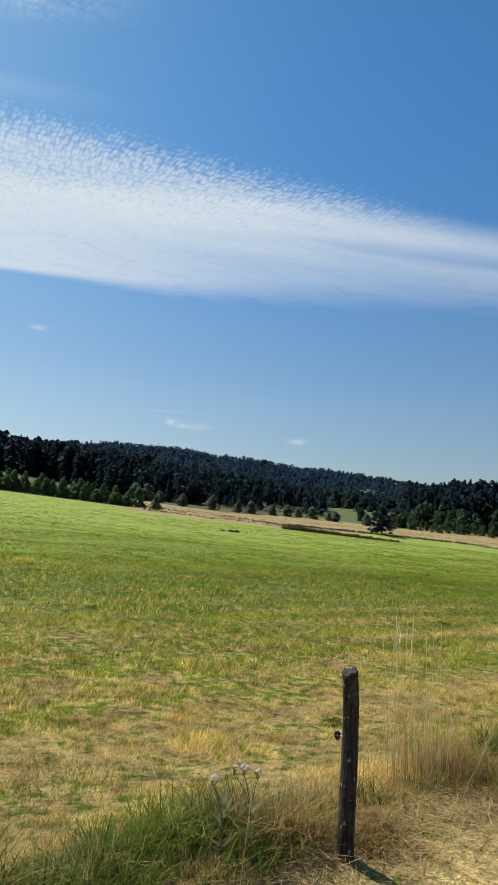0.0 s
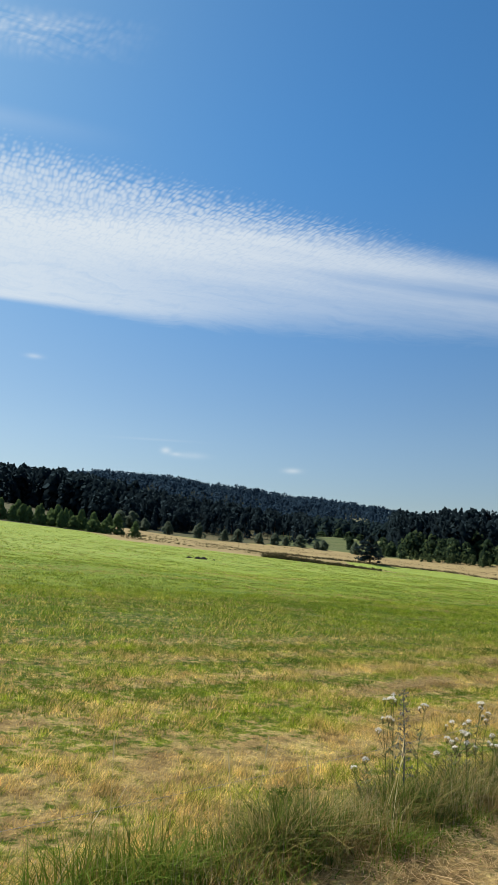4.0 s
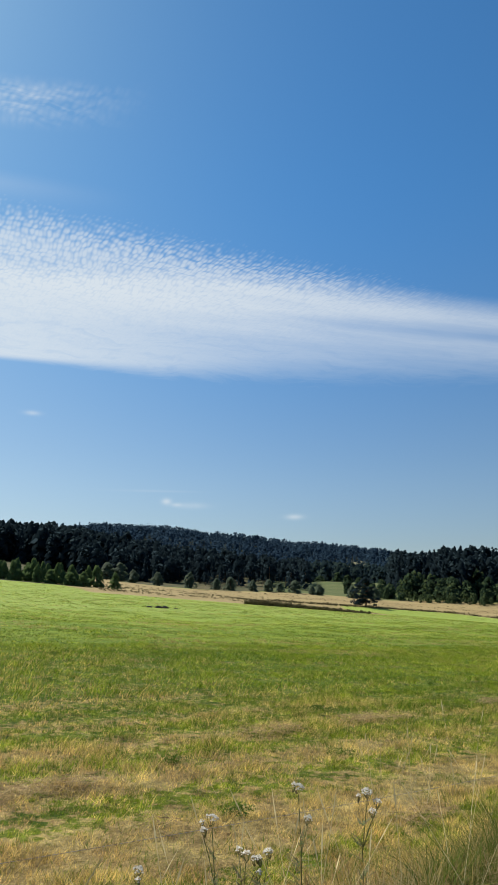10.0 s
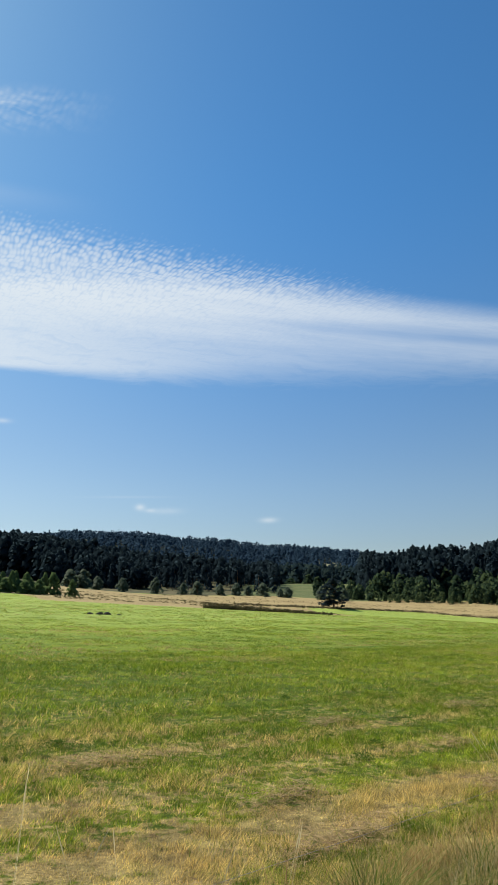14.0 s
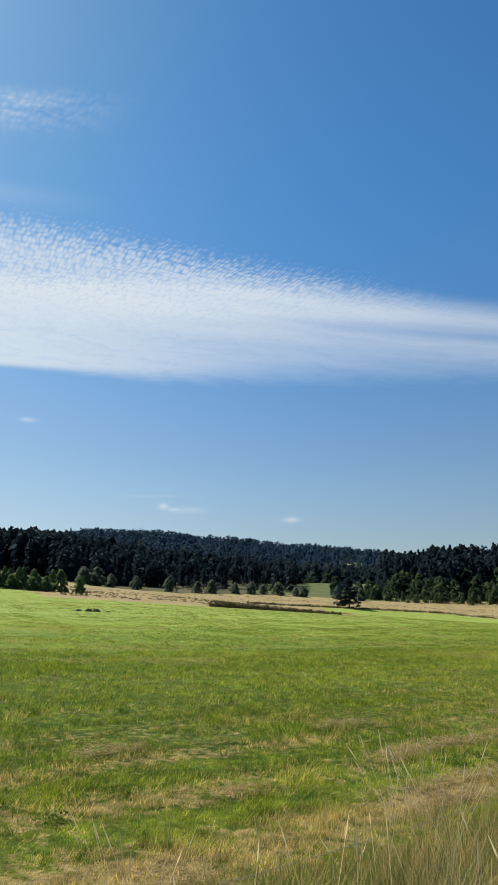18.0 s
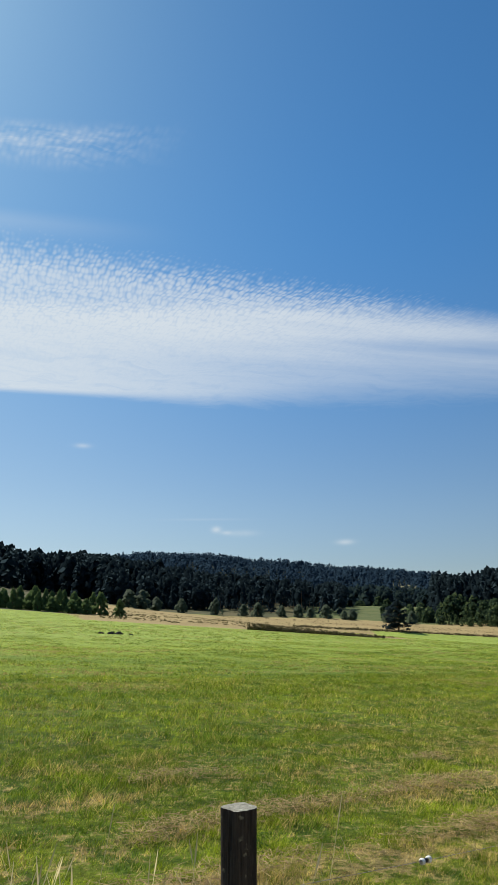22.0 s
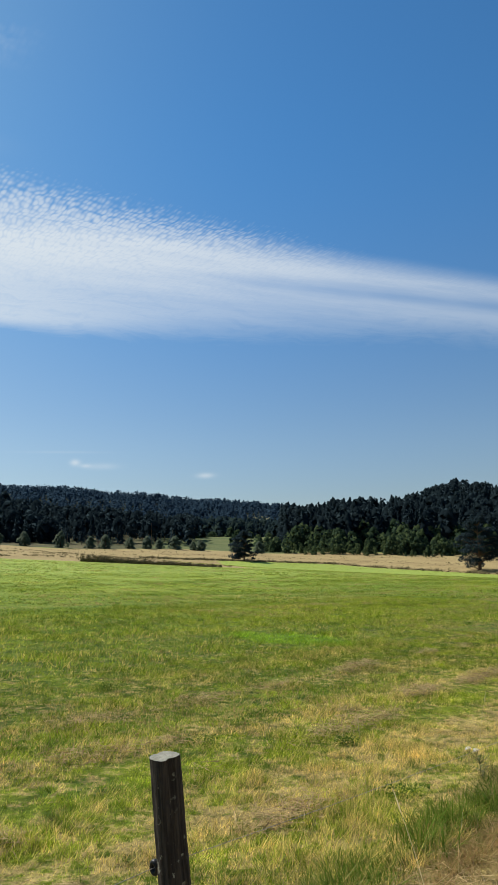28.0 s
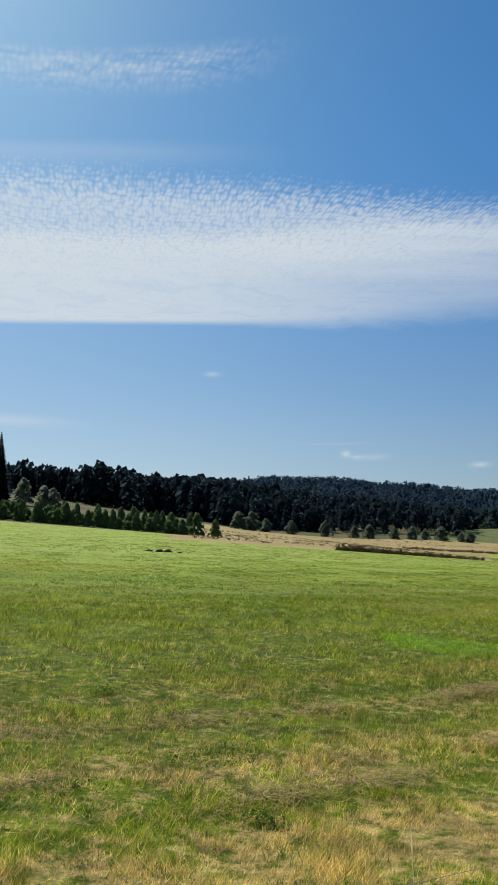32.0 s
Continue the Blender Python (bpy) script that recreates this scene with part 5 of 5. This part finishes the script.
def build_field_weeds():
    """Low dark rosettes of broad leaves scattered through the mown grass."""
    rng = np.random.default_rng(76)
    n = 60
    u, v = rng.uniform(2, 60, n), 1.2 + 20 * rng.uniform(0, 1, n) ** 1.4
    uv = np.concatenate([np.stack([u, v], 1), [(33.0, 3.9), (33.4, 4.0), (31.9, 3.6), (28.2, 3.3), (28.5, 3.2), (17.4, 6.2), (17.7, 6.0), (17.0, 6.4)]])
    size = np.concatenate([rng.uniform(0.05, 0.12, n), np.full(8, 0.17)])
    k = 240
    x, y = plan(uv[:, 0], uv[:, 1])
    x = (x[:, None] + rng.normal(size=(len(x), k)) * size[:, None]).ravel()
    y = (y[:, None] + rng.normal(size=(len(y), k)) * size[:, None] * 0.7).ravel()
    c = np.stack([x, y, terrain(x, y) + rng.uniform(0.01, 0.08, len(x))], 1)
    e = rng.normal(size=(len(x), 3, 3)) * np.array((0.01, 0.01, 0.008))
    a = (c[:, None] + e).reshape(-1, 3)
    stuff("field_weeds", a, soup(a), M_WEED, "low dark green broad-leaved weeds in the mown field", "weeds")


build_grass()
build_field_weeds()
build_tufts()
build_far_tufts()
build_verge()
build_hay()
build_seed_grass()


# ---- flowering weeds at the fence ----
def umbel(rng, radius, florets):
    """A flat yarrow head: many small domes on a shallow dish."""
    vs, fs = [], []
    for i in range(florets):
        q, a = radius * math.sqrt(rng.uniform(0, 1)), rng.uniform(0, 2 * np.pi)
        c = np.array((q * math.cos(a), q * math.sin(a), 0.012 * (1 - (q / radius) ** 2) + rng.uniform(-0.004, 0.004)))
        r, b = rng.uniform(0.0035, 0.0065), len(vs)
        for k in range(5):
            t = 2 * math.pi * k / 5
            vs.append(c + (r * math.cos(t), r * math.sin(t), 0))
        vs.append(c + (0, 0, 0.005))
        fs += [(b + k, b + (k + 1) % 5, b + 5) for k in range(5)]
    return np.array(vs), np.array(fs)


def rays_of(radius, rng):
    """The thin stalks under a flower head."""
    vs, fs, m = [], [], 0
    for i in range(7):
        a = 2 * math.pi * i / 7 + rng.uniform(-0.3, 0.3)
        v, f = tube([(0, 0, -0.035), (0.5 * radius * math.cos(a), 0.5 * radius * math.sin(a), -0.02), (0.8 * radius * math.cos(a), 0.8 * radius * math.sin(a), 0)], 0.0012, 4)
        vs.append(v)
        fs.append(f + m)
        m += len(v)
    return np.concatenate(vs), np.concatenate(fs)


def feather_leaves(rng, height, count):
    vs = []
    for i in range(count):
        z, a, l = height * rng.uniform(0.05, 0.75), rng.uniform(0, 2 * np.pi), rng.uniform(0.05, 0.1)
        d, s = np.array((math.cos(a), math.sin(a), rng.uniform(0.2, 0.9))), np.array((-math.sin(a), math.cos(a), 0))
        for k in range(9):
            f = (k + 1) / 9
            p = np.array((0, 0, z)) + d * l * f
            w = 0.018 * (1 - f * 0.8)
            vs += [p - d * 0.004, p + d * 0.004, p + s * w + d * 0.008, p - d * 0.004, p + d * 0.004, p - s * w + d * 0.008]
    return np.array(vs)


YARROW = (
    (-0.6, 0.1, 0.37), (-0.75, 0.12, 0.33), (5.68, 0.62, 0.6), (5.63, 0.64, 0.48), (5.96, 0.62, 0.56), (6.73, 0.62, 0.53), (6.84, 0.62, 0.46), (6.6, 0.62, 0.4), (6.44, 0.62, 0.35), (6.28, 0.6, 0.32),
    (7.24, 0.62, 0.3), (7.45, 0.62, 0.32), (8.51, 0.66, 0.53), (8.05, 0.62, 0.47), (6.12, 0.6, 0.22), (5.39, 0.6, 0.26), (5.31, 0.6, 0.21), (6.51, 0.62, 0.4), (6.58, 0.6, 0.33), (7.32, 0.62, 0.29),
    (7.56, 0.62, 0.25), (8.09, 0.62, 0.38), (8.69, 0.64, 0.44), (9.1, 0.66, 0.33), (9.23, 0.66, 0.31), (7.03, 0.6, 0.27), (7.12, 0.6, 0.18), (6.38, 0.6, 0.27), (10.02, 0.6, 0.39), (10.06, 0.6, 0.31),
    (10.39, 0.6, 0.52), (10.54, 0.6, 0.37), (10.67, 0.6, 0.35), (10.93, 0.6, 0.6), (11.28, 0.5, 0.55), (13.75, 0.4, 0.5), (18.1, 0.3, 0.6), (32.2, 0.98, 0.15),
)


def build_yarrow():
    rng = np.random.default_rng(81)
    heads = []
    for r, n in ((0.029, 56), (0.022, 34), (0.016, 20), (0.011, 11)):
        heads.append((mesh_of("flower_head", *umbel(rng, r, n), M_FLOWER), mesh_of("flower_stalk", *rays_of(r, rng), M_STEM)))
    for u, v, h in YARROW:
        h += 0.07 * smooth(3, 6, u)
        ob = thing("yarrow", at(u, v), "white-flowered yarrow on a thin stem by the fence", "wildflower", "yarrow along the fence", turn=rng.uniform(0, 360))
        bend = rng.uniform(-0.12, 0.12)
        top = Vector((bend * h, 0.03, h - 0.03))
        knee = Vector((bend * h * 0.3, 0, h * 0.55))
        part_mesh("stem", mesh_of("stem", *tube([(0, 0, -0.03), knee, top], (0.0024, 0.0021, 0.0016), 6), M_STEM), ob)
        leaves = feather_leaves(rng, h, 22)
        part_mesh("foliage", mesh_of("foliage", leaves, soup(leaves), M_STEM), ob)
        spots = [(top, 0 if h > 0.55 else 1)]
        for i in range(rng.integers(0, 3)):
            a = rng.uniform(0, 2 * np.pi)
            end = knee.lerp(top, rng.uniform(0.3, 0.9)) + Vector((math.cos(a) * 0.06, math.sin(a) * 0.06, rng.uniform(0.01, 0.07)))
            part_mesh("branch", mesh_of("branch", *tube([knee, knee.lerp(end, 0.6) + Vector((0, 0, 0.01)), end], 0.0017, 5), M_STEM), ob)
            spots.append((end, int(rng.integers(1, 4))))
        if h > 0.4:
            for i in range(1):
                a = rng.uniform(0, 2 * np.pi)
                spots.append((top + Vector((math.cos(a) * 0.045, math.sin(a) * 0.045, rng.uniform(-0.03, 0.0))), int(rng.integers(2, 4))))
        for p, k in spots:
            head = part_mesh("flower_head", heads[k][0], ob, "flat white flower head")
            head.location = p + Vector((0, 0, 0.03))
            head.rotation_euler = (rng.uniform(-0.3, 0.3), rng.uniform(-0.3, 0.3), rng.uniform(0, 6))
            part_mesh("flower_stalk", heads[k][1], head)


build_yarrow()


def build_spike(u, v, height, label, mat, seed, thick):
    """A tall weed gone to seed, its stem set with curled bracts."""
    rng = np.random.default_rng(seed)
    ob = thing("seeding_weed", at(u, v), label, "weed", "seeding weeds by the post")
    part_mesh("stem", mesh_of("stem", *tube([(0, 0, -0.03), (0.01, 0, height * 0.5), (0.0, 0.01, height)], (0.006, 0.005, 0.002), 7), mat), ob)
    cs, tips = [], []
    for i in range(46):
        f = 0.25 + 0.75 * i / 45
        a, l = i * 2.4, thick * (1.15 - f) + 0.012
        d = Vector((math.cos(a), math.sin(a), 0.55))
        cs.append(Vector((0, 0, height * f)) + d * l)
        tips.append((Vector((0, 0, height * f)), Vector((0, 0, height * f)) + d * l))
    vs, fs, m = [], [], 0
    for p, q in tips:
        x, f = tube([p, p.lerp(q, 0.6) + Vector((0, 0, 0.006)), q], 0.0018, 4)
        vs.append(x)
        fs.append(f + m)
        m += len(x)
    tagged(part_mesh("side_growth", mesh_of("side_growth", np.concatenate(vs), np.concatenate(fs), mat), ob), kind="stuff")
    buds = leaf_cloud(rng, np.array(cs), np.full(len(cs), 0.013), 16, 0.009, 1.0)
    tagged(part_mesh("seed_spike", mesh_of("seed_spike", buds, soup(buds), mat), ob), kind="stuff")


build_spike(9.18, 0.3, 0.54, "silvery grey-green seeding weed beside a fence post", M_GREYWEED, 91, 0.075)
build_spike(8.97, 0.3, 0.53, "silvery grey-green seeding weed beside a fence post", M_GREYWEED, 92, 0.065)
build_spike(8.83, 0.38, 0.44, "purplish brown seeding weed beside a fence post", M_RUST, 93, 0.06)
build_spike(8.7, 0.3, 0.48, "purplish brown seeding weed beside a fence post", M_RUST, 95, 0.06)
build_spike(5.62, 0.5, 0.72, "silvery grey-green seeding weed among the yarrow", M_GREYWEED, 94, 0.05)


# ---- dark clods of earth far out in the field ----
def build_clods():
    rng = np.random.default_rng(95)
    for x, y, r in ((22.6, 87.5, 0.22), (23.6, 87.3, 0.28), (24.4, 87.6, 0.3), (25.6, 87.2, 0.16)):
        bm = bmesh.new()
        bmesh.ops.create_icosphere(bm, subdivisions=3, radius=1.0)
        for w in bm.verts:
            k = 1 + 0.35 * noise.noise(w.co * 1.7 + Vector((x, y, 0)))
            w.co = Vector((w.co.x * r * 1.5 * k, w.co.y * r * k, max(w.co.z, -0.3) * r * k))
        me = bpy.data.meshes.new("earth_clod")
        bm.to_mesh(me)
        bm.free()
        me.materials.append(M_POST_DARK)
        ob = tagged(new("earth_clod", me), "small dark heap of earth in the green field", "earth heap", "earth heaps in the field")
        ob.location = spot(x, y, 0.03)


build_clods()
